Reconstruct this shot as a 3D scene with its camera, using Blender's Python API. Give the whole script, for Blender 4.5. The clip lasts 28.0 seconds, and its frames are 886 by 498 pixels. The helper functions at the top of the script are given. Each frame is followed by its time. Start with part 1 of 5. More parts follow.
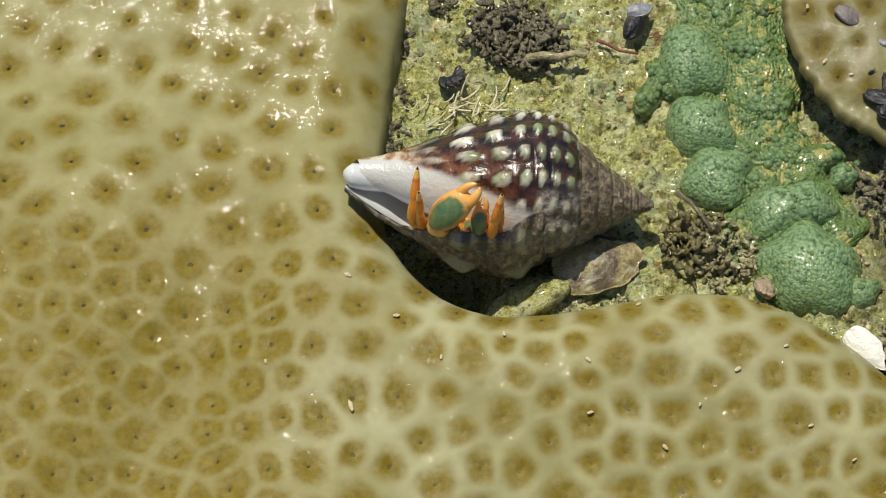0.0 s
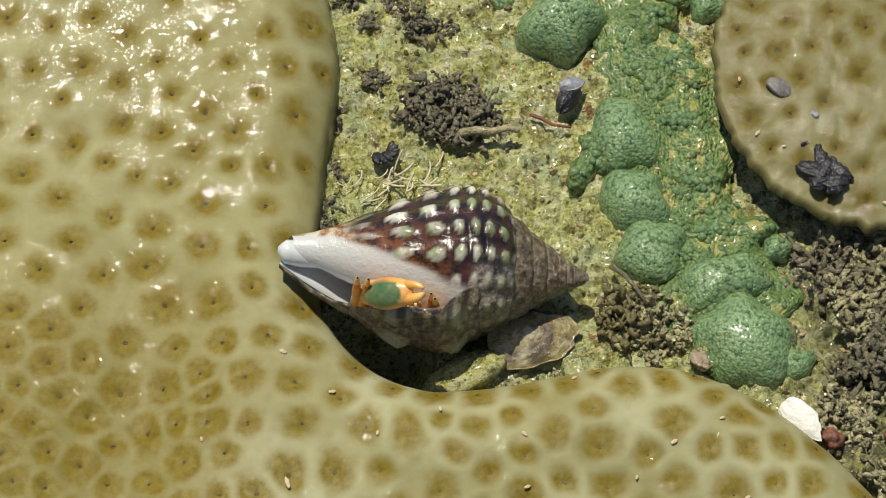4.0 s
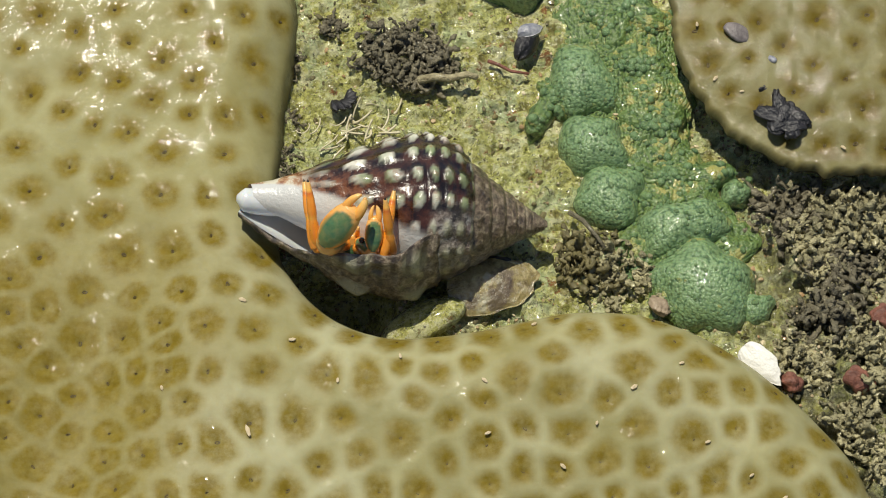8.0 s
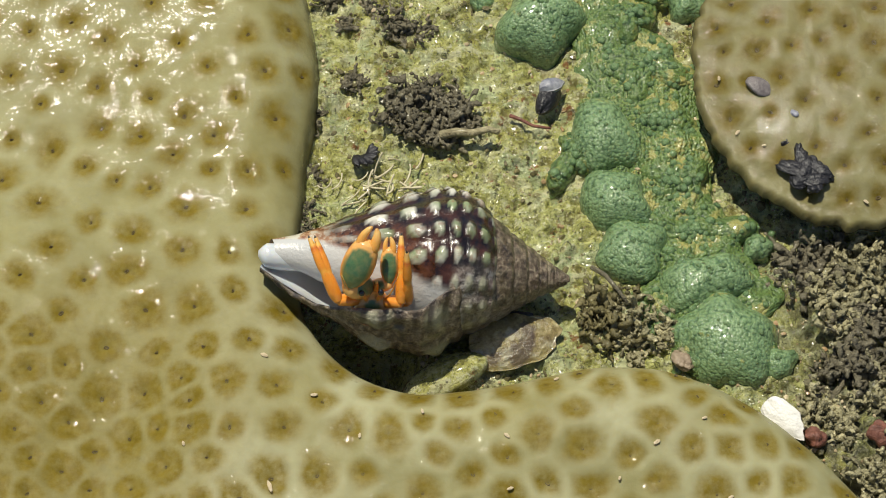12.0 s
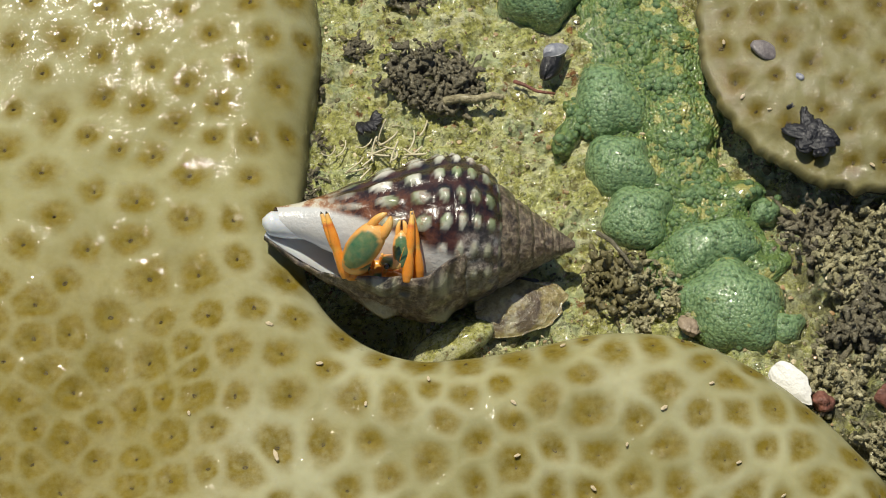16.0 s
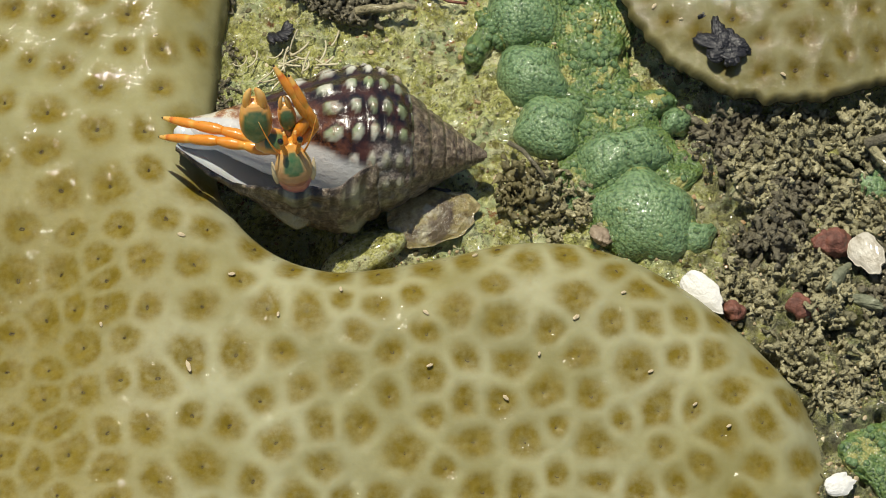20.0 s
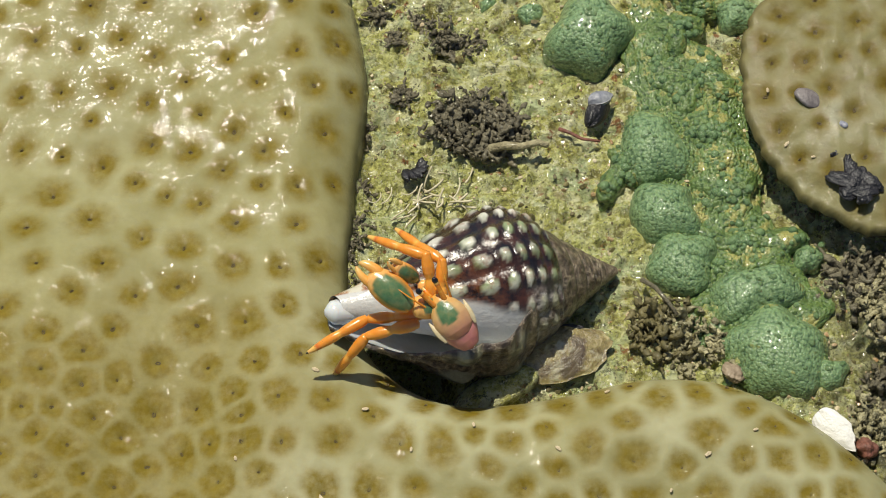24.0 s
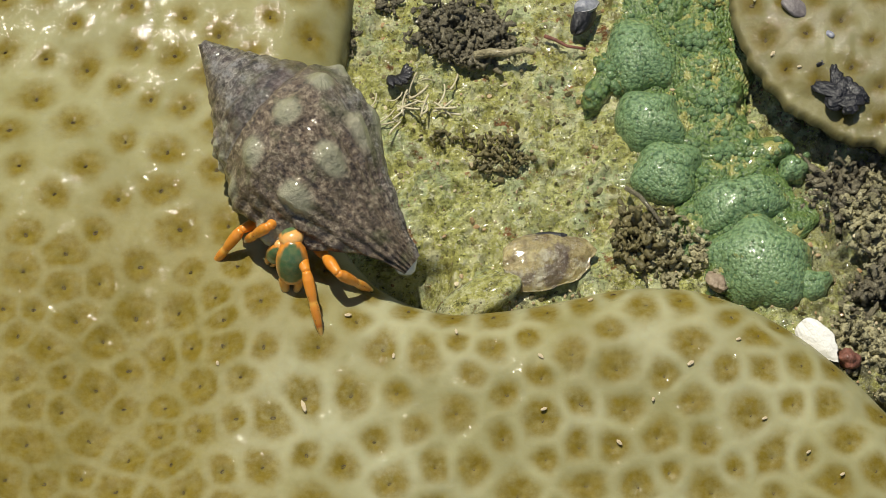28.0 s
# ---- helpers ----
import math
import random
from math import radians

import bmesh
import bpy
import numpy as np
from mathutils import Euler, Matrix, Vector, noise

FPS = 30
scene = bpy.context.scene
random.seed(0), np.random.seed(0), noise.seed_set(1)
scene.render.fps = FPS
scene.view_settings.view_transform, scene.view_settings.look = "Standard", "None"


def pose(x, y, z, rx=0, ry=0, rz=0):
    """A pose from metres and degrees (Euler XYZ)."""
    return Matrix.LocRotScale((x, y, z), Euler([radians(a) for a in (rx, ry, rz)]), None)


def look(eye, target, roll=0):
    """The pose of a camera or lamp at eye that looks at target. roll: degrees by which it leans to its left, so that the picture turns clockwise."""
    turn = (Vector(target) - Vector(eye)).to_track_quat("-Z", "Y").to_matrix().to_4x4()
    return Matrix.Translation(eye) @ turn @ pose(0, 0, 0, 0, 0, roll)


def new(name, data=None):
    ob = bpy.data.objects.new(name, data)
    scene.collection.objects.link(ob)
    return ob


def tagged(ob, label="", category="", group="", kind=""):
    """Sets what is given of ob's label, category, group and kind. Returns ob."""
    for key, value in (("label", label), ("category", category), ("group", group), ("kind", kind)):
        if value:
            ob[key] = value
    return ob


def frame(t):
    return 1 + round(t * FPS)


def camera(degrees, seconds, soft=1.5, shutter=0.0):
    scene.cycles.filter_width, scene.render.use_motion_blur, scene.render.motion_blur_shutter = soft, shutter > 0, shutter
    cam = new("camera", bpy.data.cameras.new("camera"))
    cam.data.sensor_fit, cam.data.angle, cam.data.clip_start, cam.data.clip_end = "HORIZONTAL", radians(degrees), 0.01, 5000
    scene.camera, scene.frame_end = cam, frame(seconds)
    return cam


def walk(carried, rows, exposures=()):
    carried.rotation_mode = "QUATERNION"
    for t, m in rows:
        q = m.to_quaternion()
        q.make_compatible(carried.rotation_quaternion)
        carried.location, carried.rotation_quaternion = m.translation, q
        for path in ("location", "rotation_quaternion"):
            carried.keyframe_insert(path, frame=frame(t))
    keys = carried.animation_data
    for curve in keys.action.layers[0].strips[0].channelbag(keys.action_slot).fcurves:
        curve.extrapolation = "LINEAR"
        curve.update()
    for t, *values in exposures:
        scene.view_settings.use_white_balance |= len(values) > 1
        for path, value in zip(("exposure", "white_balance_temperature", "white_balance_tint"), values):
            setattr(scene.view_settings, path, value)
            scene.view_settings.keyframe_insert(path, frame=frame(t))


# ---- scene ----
# A close view of a reef rock about nine centimetres wide. Shapes are worked out in millimetres.
MM = 0.001
cam = camera(15, 28.0, 1.0)
PATH = [
    (0, pose(0.00001, -0.16371, 0.28358, 28.525, 0.496, 0.716)),
    (0.5, pose(0.00000, -0.16368, 0.28352, 28.994, 0.167, 0.372)),
    (1, pose(-0.00000, -0.16416, 0.28433, 29.862, -0.173, 0.251)),
    (1.5, pose(-0.00001, -0.16376, 0.28367, 29.056, -0.712, 0.045)),
    (2, pose(-0.00002, -0.16412, 0.28429, 29.522, -0.829, -0.173)),
    (2.5, pose(-0.00000, -0.16361, 0.28337, 29.982, -0.259, -0.203)),
    (3, pose(0.00000, -0.16350, 0.28320, 30.000, -0.000, 0.000)),
    (3.5, pose(-0.00000, -0.16367, 0.28348, 29.928, -0.203, -0.285)),
    (5.5, pose(-0.00000, -0.16366, 0.28347, 29.559, -0.073, -0.348)),
    (6, pose(-0.00000, -0.16336, 0.28294, 29.632, 0.475, -0.188)),
    (6.5, pose(-0.00000, -0.16321, 0.28267, 29.513, 0.459, -0.307)),
    (7, pose(0.00001, -0.16281, 0.28197, 29.325, -0.122, -0.932)),
    (7.5, pose(0.00000, -0.16329, 0.28280, 29.031, -0.215, -0.878)),
    (8, pose(-0.00001, -0.16371, 0.28356, 28.909, -0.613, -1.006)),
    (8.5, pose(-0.00001, -0.16362, 0.28340, 29.189, -0.958, -1.334)),
    (9, pose(0.00000, -0.16350, 0.28318, 29.648, -0.639, -1.209)),
    (9.5, pose(-0.00000, -0.16356, 0.28329, 29.889, -0.150, -0.745)),
    (10, pose(0.00000, -0.16346, 0.28312, 29.995, 0.279, -0.632)),
    (10.5, pose(0.00001, -0.16329, 0.28283, 29.960, -0.382, -0.770)),
    (11, pose(0.00003, -0.16267, 0.28175, 30.114, -0.488, -0.964)),
    (11.5, pose(0.00001, -0.16319, 0.28264, 29.795, -0.353, -0.901)),
    (13.5, pose(-0.00001, -0.16382, 0.28375, 30.167, 0.041, -0.982)),
    (14, pose(-0.00000, -0.16452, 0.28494, 30.265, 0.407, -0.868)),
    (14.5, pose(-0.00001, -0.16409, 0.28420, 30.509, -0.052, -0.904)),
    (15, pose(-0.00000, -0.16355, 0.28328, 30.273, -0.296, -0.988)),
    (15.5, pose(0.00001, -0.16323, 0.28271, 29.741, -0.306, -1.126)),
    (16, pose(0.00001, -0.16281, 0.28196, 29.280, 0.062, -1.269)),
    (16.5, pose(0.00001, -0.16304, 0.28237, 29.048, 0.094, -1.277)),
    (17, pose(0.00001, -0.16292, 0.28213, 28.866, -0.105, -1.120)),
    (17.5, pose(0.00002, -0.16272, 0.28175, 28.629, -0.110, -1.371)),
    (18, pose(0.00004, -0.16248, 0.28132, 28.612, -0.315, -1.461)),
    (18.5, pose(0.00004, -0.16249, 0.28132, 28.475, -0.306, -1.763)),
    (19, pose(0.00006, -0.16248, 0.28129, 28.211, -0.740, -2.053)),
    (19.5, pose(0.00005, -0.16273, 0.28174, 28.019, -0.846, -2.132)),
    (20, pose(0.00005, -0.16290, 0.28204, 27.767, -1.169, -2.121)),
    (20.5, pose(0.00003, -0.16315, 0.28254, 28.598, -1.745, -2.390)),
    (21, pose(-0.00001, -0.16363, 0.28342, 28.952, -1.257, -2.087)),
    (21.5, pose(-0.00001, -0.16380, 0.28371, 30.003, -0.487, -1.846)),
    (22, pose(-0.00000, -0.16366, 0.28346, 30.482, -0.088, -1.383)),
    (22.5, pose(-0.00000, -0.16374, 0.28360, 30.249, 0.480, -1.074)),
    (24.5, pose(0.00000, -0.16373, 0.28359, 29.953, 0.758, -0.791)),
    (25, pose(0.00000, -0.16359, 0.28335, 29.710, 0.848, -0.775)),
    (25.5, pose(-0.00000, -0.16342, 0.28305, 29.543, 0.773, -0.754)),
    (26, pose(-0.00000, -0.16341, 0.28302, 29.319, 0.574, -0.938)),
    (26.5, pose(-0.00000, -0.16335, 0.28291, 29.285, 0.893, -0.403)),
    (27, pose(-0.00000, -0.16333, 0.28288, 29.307, 0.878, -0.205)),
    (27.5, pose(0.00000, -0.16351, 0.28320, 28.752, 0.597, -0.336)),
    (28, pose(0.00000, -0.16340, 0.28301, 28.489, 0.195, -0.492)),
]
walk(cam, PATH)

# ---- light ----
SUN_WAY = Vector((-0.16, 0.27, 0.95)).normalized()      # towards the sun
world = bpy.data.worlds.new("world")
scene.world = world
world.use_nodes = True
wn = world.node_tree.nodes
sky = wn.new("ShaderNodeTexSky")
sky.sky_type, sky.sun_disc = "NISHITA", False
sky.sun_elevation = math.asin(SUN_WAY.z)
sky.sun_rotation = math.atan2(SUN_WAY.x, SUN_WAY.y)
world.node_tree.links.new(sky.outputs["Color"], wn["Background"].inputs["Color"])
wn["Background"].inputs["Strength"].default_value = 0.06
sun = new("sun", bpy.data.lights.new("sun", "SUN"))
sun.data.energy, sun.data.angle, sun.data.color = 3.75, radians(0.5), (1.0, 0.945, 0.79)
sun.matrix_world = look(SUN_WAY, (0, 0, 0))
scene.view_settings.exposure = 0.11


# ---- noise on arrays ----
LATTICES = {}


def lattice(seed):
    if seed not in LATTICES:
        LATTICES[seed] = np.random.RandomState(seed).rand(257, 257)
    return LATTICES[seed]


def vnoise(x, y, size, seed):
    """Smooth value noise, 0 to 1, with lumps of that size."""
    t = lattice(seed)
    u, v = x / size + 1000.37, y / size + 1000.71
    i, j = np.floor(u).astype(int), np.floor(v).astype(int)
    a, b = u - i, v - j
    a, b = a * a * (3 - 2 * a), b * b * (3 - 2 * b)
    i, j = i % 256, j % 256
    return (t[i, j] * (1 - a) + t[i + 1, j] * a) * (1 - b) + (t[i, j + 1] * (1 - a) + t[i + 1, j + 1] * a) * b


def fbm(x, y, size, seed, octaves=4):
    total, amount, norm = 0, 1.0, 0.0
    for k in range(octaves):
        total = total + amount * vnoise(x, y, size / 2 ** k, seed + k)
        norm += amount
        amount *= 0.5
    return total / norm - 0.5


def cells(x, y, size, seed):
    """Distance to the nearest of jittered points that far apart, in their spacing, and that point's own random number."""
    ta, tb, tc = lattice(seed), lattice(seed + 1), lattice(seed + 2)
    u, v = x / size + 1000, y / size + 1000
    i, j = np.floor(u).astype(int), np.floor(v).astype(int)
    best, own = np.full(x.shape, 9.0), np.zeros(x.shape)
    for di in (-1, 0, 1):
        for dj in (-1, 0, 1):
            p, q = (i + di) % 256, (j + dj) % 256
            d = np.hypot(i + di + 0.15 + 0.7 * ta[p, q] - u, j + dj + 0.15 + 0.7 * tb[p, q] - v)
            near = d < best
            best, own = np.where(near, d, best), np.where(near, tc[p, q], own)
    return best, own


def step(a, b, x):
    t = np.clip((x - a) / (b - a), 0, 1)
    return t * t * (3 - 2 * t)


def closed_curve(points, n=14):
    """A smooth closed line through the points, as an array."""
    p = np.array(points, float)
    out = []
    for k in range(len(p)):
        a, b, c, d = p[k - 1], p[k], p[(k + 1) % len(p)], p[(k + 2) % len(p)]
        for t in np.arange(n) / n:
            out.append(0.5 * (2 * b + (c - a) * t + (2 * a - 5 * b + 4 * c - d) * t * t + (3 * b - a - 3 * c + d) * t ** 3))
    return np.array(out)


def depth_inside(x, y, line):
    """Distance from the outline, positive inside, and the nearest place on it."""
    shape = x.shape
    x, y = x.ravel(), y.ravel()
    best, px, py = np.full(x.shape, 1e9), np.zeros(x.shape), np.zeros(x.shape)
    inside = np.zeros(x.shape, bool)
    for k in range(len(line)):
        (x0, y0), (x1, y1) = line[k], line[(k + 1) % len(line)]
        dx, dy = x1 - x0, y1 - y0
        t = np.clip(((x - x0) * dx + (y - y0) * dy) / (dx * dx + dy * dy + 1e-12), 0, 1)
        qx, qy = x0 + t * dx, y0 + t * dy
        d = np.hypot(x - qx, y - qy)
        near = d < best
        best, px, py = np.where(near, d, best), np.where(near, qx, px), np.where(near, qy, py)
        if y0 != y1:
            inside ^= ((y0 > y) != (y1 > y)) & (x < (x1 - x0) * (y - y0) / (y1 - y0) + x0)
    return np.where(inside, best, -best).reshape(shape), px.reshape(shape), py.reshape(shape)


# ---- materials ----
def material(name, rough=0.5, specular=0.5, metal=0.0, coat=0.0, coat_rough=0.1, subsurface=0.0, radius=0.001, transmission=0.0):
    m = bpy.data.materials.new(name)
    m.use_nodes = True
    b = m.node_tree.nodes["Principled BSDF"].inputs
    b["Roughness"].default_value, b["Metallic"].default_value = rough, metal
    b["Specular IOR Level"].default_value = specular
    b["Coat Weight"].default_value, b["Coat Roughness"].default_value = coat, coat_rough
    b["Subsurface Weight"].default_value = subsurface
    b["Subsurface Radius"].default_value = (radius, radius * 0.7, radius * 0.4)
    b["Subsurface Scale"].default_value = 1.0
    b["Transmission Weight"].default_value = transmission
    return m


class Nodes:
    """Short names for wiring a material."""

    def __init__(self, m):
        self.t = m.node_tree
        self.bsdf = self.t.nodes["Principled BSDF"]
        self.coord = self.t.nodes.new("ShaderNodeTexCoord").outputs["Object"]

    def put(self, socket, value):
        if hasattr(value, "links"):
            self.t.links.new(value, socket)
        else:
            socket.default_value = value

    def noise(self, millimetres, detail=4, rough=0.55):
        n = self.t.nodes.new("ShaderNodeTexNoise")
        self.put(n.inputs["Vector"], self.coord)
        n.inputs["Scale"].default_value, n.inputs["Detail"].default_value = 1000.0 / millimetres, detail
        n.inputs["Roughness"].default_value = rough
        return n.outputs["Fac"]

    def spots(self, millimetres):
        n = self.t.nodes.new("ShaderNodeTexVoronoi")
        self.put(n.inputs["Vector"], self.coord)
        n.inputs["Scale"].default_value = 1000.0 / millimetres
        return n.outputs["Distance"]

    def attribute(self, name):
        n = self.t.nodes.new("ShaderNodeAttribute")
        n.attribute_name = name
        return n.outputs["Fac"]

    def own(self):
        return self.t.nodes.new("ShaderNodeObjectInfo").outputs["Random"]

    def island(self):
        return self.t.nodes.new("ShaderNodeNewGeometry").outputs["Random Per Island"]

    def ramp(self, value, *stops):
        n = self.t.nodes.new("ShaderNodeValToRGB")
        self.put(n.inputs["Fac"], value)
        while len(n.color_ramp.elements) < len(stops):
            n.color_ramp.elements.new(0.5)
        for e, (at, c) in zip(n.color_ramp.elements, stops):
            e.position = at
            e.color = (*c, 1) if hasattr(c, "__len__") else (c, c, c, 1)
        return n.outputs["Color"]

    def mix(self, fac, a, b, kind="MIX"):
        n = self.t.nodes.new("ShaderNodeMix")
        n.data_type, n.blend_type = "RGBA", kind
        for socket, value in ((n.inputs[0], fac), (n.inputs[6], a), (n.inputs[7], b)):
            self.put(socket, (*value, 1) if isinstance(value, tuple) and len(value) == 3 else value)
        return n.outputs[2]

    def sum(self, a, b, kind="MULTIPLY"):
        n = self.t.nodes.new("ShaderNodeMath")
        n.operation = kind
        self.put(n.inputs[0], a), self.put(n.inputs[1], b)
        return n.outputs[0]

    def bump(self, height, millimetres, strength=1.0):
        n = self.t.nodes.new("ShaderNodeBump")
        n.inputs["Distance"].default_value, n.inputs["Strength"].default_value = 4 * millimetres * MM, strength
        self.put(n.inputs["Height"], height)
        old = self.bsdf.inputs["Normal"]
        if old.links:
            self.put(n.inputs["Normal"], old.links[0].from_socket)
        self.put(old, n.outputs["Normal"])

    def colour(self, value):
        self.put(self.bsdf.inputs["Base Color"], (*value, 1) if isinstance(value, tuple) and len(value) == 3 else value)


def coral_material(name="coral_tissue", patch=1.5, low=0.47, high=0.55, grain=0.19, duller=1.0, lean=0.8, field=8.0, gloss=0.075, swell=1.05):
    """Soft flesh under a beaded film of water. patch, field: the film's small and wide patches; grain: its beads; lean: their steepness."""
    m = material(name, 0.5, 0.12, coat=0.6, coat_rough=gloss, subsurface=0.25, radius=0.0012)
    n = Nodes(m)
    pale = n.mix(n.ramp(n.noise(6, 3), (0.35, 0.0), (0.65, 1.0)), (0.240, 0.218, 0.082), (0.345, 0.322, 0.150))
    pale = n.mix(n.ramp(n.noise(0.9, 4, 0.7), (0.3, 0.22), (0.6, 0.0)), pale, (0.20, 0.178, 0.07))
    pale = n.mix(n.sum(n.attribute("milk"), n.ramp(n.noise(4, 3), (0.3, 0.5), (0.6, 1.0))), pale, (0.480, 0.474, 0.310))
    brown = n.mix(n.ramp(n.noise(1.0, 3, 0.6), (0.2, 0.0), (0.8, 1.0)), (0.140, 0.098, 0.006), (0.235, 0.175, 0.024))
    tone = n.sum(n.attribute("tone"), n.ramp(n.noise(1.1, 4, 0.68), (0.25, 0.62), (0.75, 1.18)))
    c = n.mix(tone, pale, brown)
    c = n.mix(n.attribute("mouth"), c, (0.035, 0.026, 0.008))
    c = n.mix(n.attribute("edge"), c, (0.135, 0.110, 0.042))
    c = n.mix(1.0, c, (duller, duller, duller), "MULTIPLY")
    n.colour(c)
    n.bump(n.noise(0.6, 2), 0.012, 0.6)
    wet = n.sum(n.noise(patch, 4, 0.7), n.sum(n.attribute("dry"), 0.13), "SUBTRACT")
    film = n.sum(n.ramp(wet, (low, 0.0), (high, 1.0)), n.ramp(n.noise(field, 3, 0.6), (0.40, 0.0), (0.52, 1.0)))
    n.put(n.bsdf.inputs["Coat Weight"], film)
    coat = n.t.nodes.new("ShaderNodeBump")
    coat.inputs["Distance"].default_value, coat.inputs["Strength"].default_value = 0.00042 * grain * lean, 1.0
    d, e = n.spots(grain), n.spots(grain * 3.1)
    n.put(coat.inputs["Height"], n.sum(n.sum(n.sum(d, d), 0.26), n.sum(n.sum(e, e), swell), "ADD"))
    n.put(n.bsdf.inputs["Coat Normal"], coat.outputs["Normal"])
    return m


def rock_material():
    m = material("crusted_rock", 0.6, 0.4, coat=0.25, coat_rough=0.12)
    n = Nodes(m)
    big, mid, fine = n.noise(9, 4), n.noise(2.4, 6, 0.72), n.noise(0.6, 5, 0.75)
    c = n.ramp(mid, (0.36, (0.19, 0.17, 0.04)), (0.42, (0.46, 0.44, 0.11)), (0.49, (0.70, 0.68, 0.20)), (0.56, (0.90, 0.88, 0.50)))
    c = n.mix(n.ramp(big, (0.40, 0.0), (0.62, 0.85)), c, n.ramp(fine, (0.38, (0.31, 0.34, 0.06)), (0.56, (0.82, 0.84, 0.31))))
    c = n.mix(n.ramp(n.noise(3.7, 6, 0.75), (0.55, 0.0), (0.62, 0.8)), c, (0.74, 0.78, 0.46))
    c = n.mix(n.ramp(n.noise(4.6, 5, 0.7), (0.58, 0.0), (0.66, 0.55)), c, (0.46, 0.35, 0.22))
    c = n.mix(n.ramp(n.noise(5.5, 5, 0.7), (0.52, 0.0), (0.60, 0.75)), c, n.mix(fine, (0.40, 0.50, 0.20), (0.80, 0.90, 0.56)))
    c = n.mix(n.ramp(n.noise(3.1, 6, 0.72), (0.55, 0.0), (0.61, 0.8)), c, n.mix(fine, (0.085, 0.075, 0.015), (0.42, 0.36, 0.10)))
    c = n.mix(n.ramp(n.noise(2.9, 5, 0.7), (0.61, 0.0), (0.66, 0.9)), c, (0.34, 0.115, 0.032))
    c = n.mix(n.ramp(n.noise(3.3, 6, 0.8), (0.36, 0.85), (0.42, 0.0)), c, (0.085, 0.086, 0.034))
    c = n.mix(n.ramp(n.spots(1.1), (0.06, 0.8), (0.15, 0.0)), c, (0.050, 0.042, 0.022))
    c = n.mix(n.ramp(fine, (0.34, 0.8), (0.39, 0.0)), c, (0.10, 0.115, 0.030))
    c = n.mix(n.ramp(n.noise(0.45, 4, 0.7), (0.56, 0.0), (0.62, 0.8)), c, (0.90, 0.88, 0.60))
    c = n.mix(n.ramp(n.noise(0.7, 4, 0.7), (0.34, 0.85), (0.39, 0.0)), c, (0.07, 0.095, 0.026))
    c = n.mix(n.sum(n.attribute("turf"), n.ramp(n.noise(1.7, 5, 0.7), (0.35, 0.2), (0.6, 1.0))), c, n.ramp(fine, (0.3, (0.055, 0.054, 0.034)), (0.7, (0.26, 0.25, 0.15))))
    n.colour(c)
    n.put(n.bsdf.inputs["Roughness"], n.ramp(n.noise(1.2, 3), (0.3, 0.30), (0.7, 0.75)))
    n.bump(fine, 0.30, 1.0)
    n.bump(n.noise(0.25, 2, 0.7), 0.06, 0.9)
    return m


def algae_material(name, deep, light, dust, bare=0.53):
    m = material(name, 0.35, 0.4, coat=0.7, coat_rough=0.06, subsurface=0.3, radius=0.0006)
    n = Nodes(m)
    # Low places take the deep colour: shade between beads is painted in.
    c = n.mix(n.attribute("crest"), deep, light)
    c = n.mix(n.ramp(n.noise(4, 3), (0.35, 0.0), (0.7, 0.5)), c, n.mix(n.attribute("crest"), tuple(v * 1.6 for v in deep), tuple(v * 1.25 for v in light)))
    c = n.mix(n.ramp(n.noise(2.6, 5, 0.7), (bare, 0.0), (bare + 0.08, 0.9)), c, dust)
    n.colour(c)
    n.bump(n.noise(0.3, 3, 0.7), 0.02, 0.8)
    d = n.spots(0.27)
    n.bump(n.sum(0.5, n.sum(d, d), "SUBTRACT"), 0.024, 1.0)
    return m


def simple(name, dark, light, size, rough=0.5, coat=0.0, bump=0.1, own=0.0, subsurface=0.0, specular=0.5):
    """Two colours in lumps of a size in millimetres, with a relief; own: how far single pieces differ in lightness."""
    m = material(name, rough, specular, coat=coat, coat_rough=0.12, subsurface=subsurface, radius=0.0006)
    n = Nodes(m)
    c = n.mix(n.ramp(n.noise(size, 5, 0.65), (0.3, 0.0), (0.7, 1.0)), dark, light)
    if own:
        c = n.mix(own, c, n.mix(n.island(), dark, light))
    n.colour(c)
    n.bump(n.noise(size * 0.35, 3, 0.6), bump * 0.35, 0.9)
    return m


CORAL, ROCK = coral_material(), rock_material()
PLATE = coral_material("coral_plate", 0.6, 0.44, 0.53, 0.25, 0.72, 1.8, 1.4, 0.055, 0.0)
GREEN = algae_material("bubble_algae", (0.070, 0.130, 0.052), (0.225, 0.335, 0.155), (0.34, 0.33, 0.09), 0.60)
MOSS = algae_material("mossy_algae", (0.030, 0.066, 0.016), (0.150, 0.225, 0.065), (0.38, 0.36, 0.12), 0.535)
DARK_TUFT = simple("dark_tuft", (0.050, 0.045, 0.027), (0.34, 0.30, 0.19), 0.5, 0.6, 0.3, 0.3, own=0.35)
GREY_TUFT = simple("grey_tuft", (0.080, 0.073, 0.036), (0.66, 0.60, 0.34), 1.1, 0.6, 0.3, 0.5, own=0.5)
OLIVE_TUFT = simple("olive_tuft", (0.048, 0.043, 0.017), (0.27, 0.23, 0.095), 0.5, 0.5, 0.3, 0.12, own=0.4)
TUBE = simple("tube_chalk", (0.42, 0.36, 0.20), (0.80, 0.74, 0.54), 0.8, 0.6, 0.0, 0.02, own=0.4)
BLACK_SHELL = simple("black_shell", (0.006, 0.006, 0.007), (0.022, 0.020, 0.024), 0.8, 0.4, 0.12, 0.12)
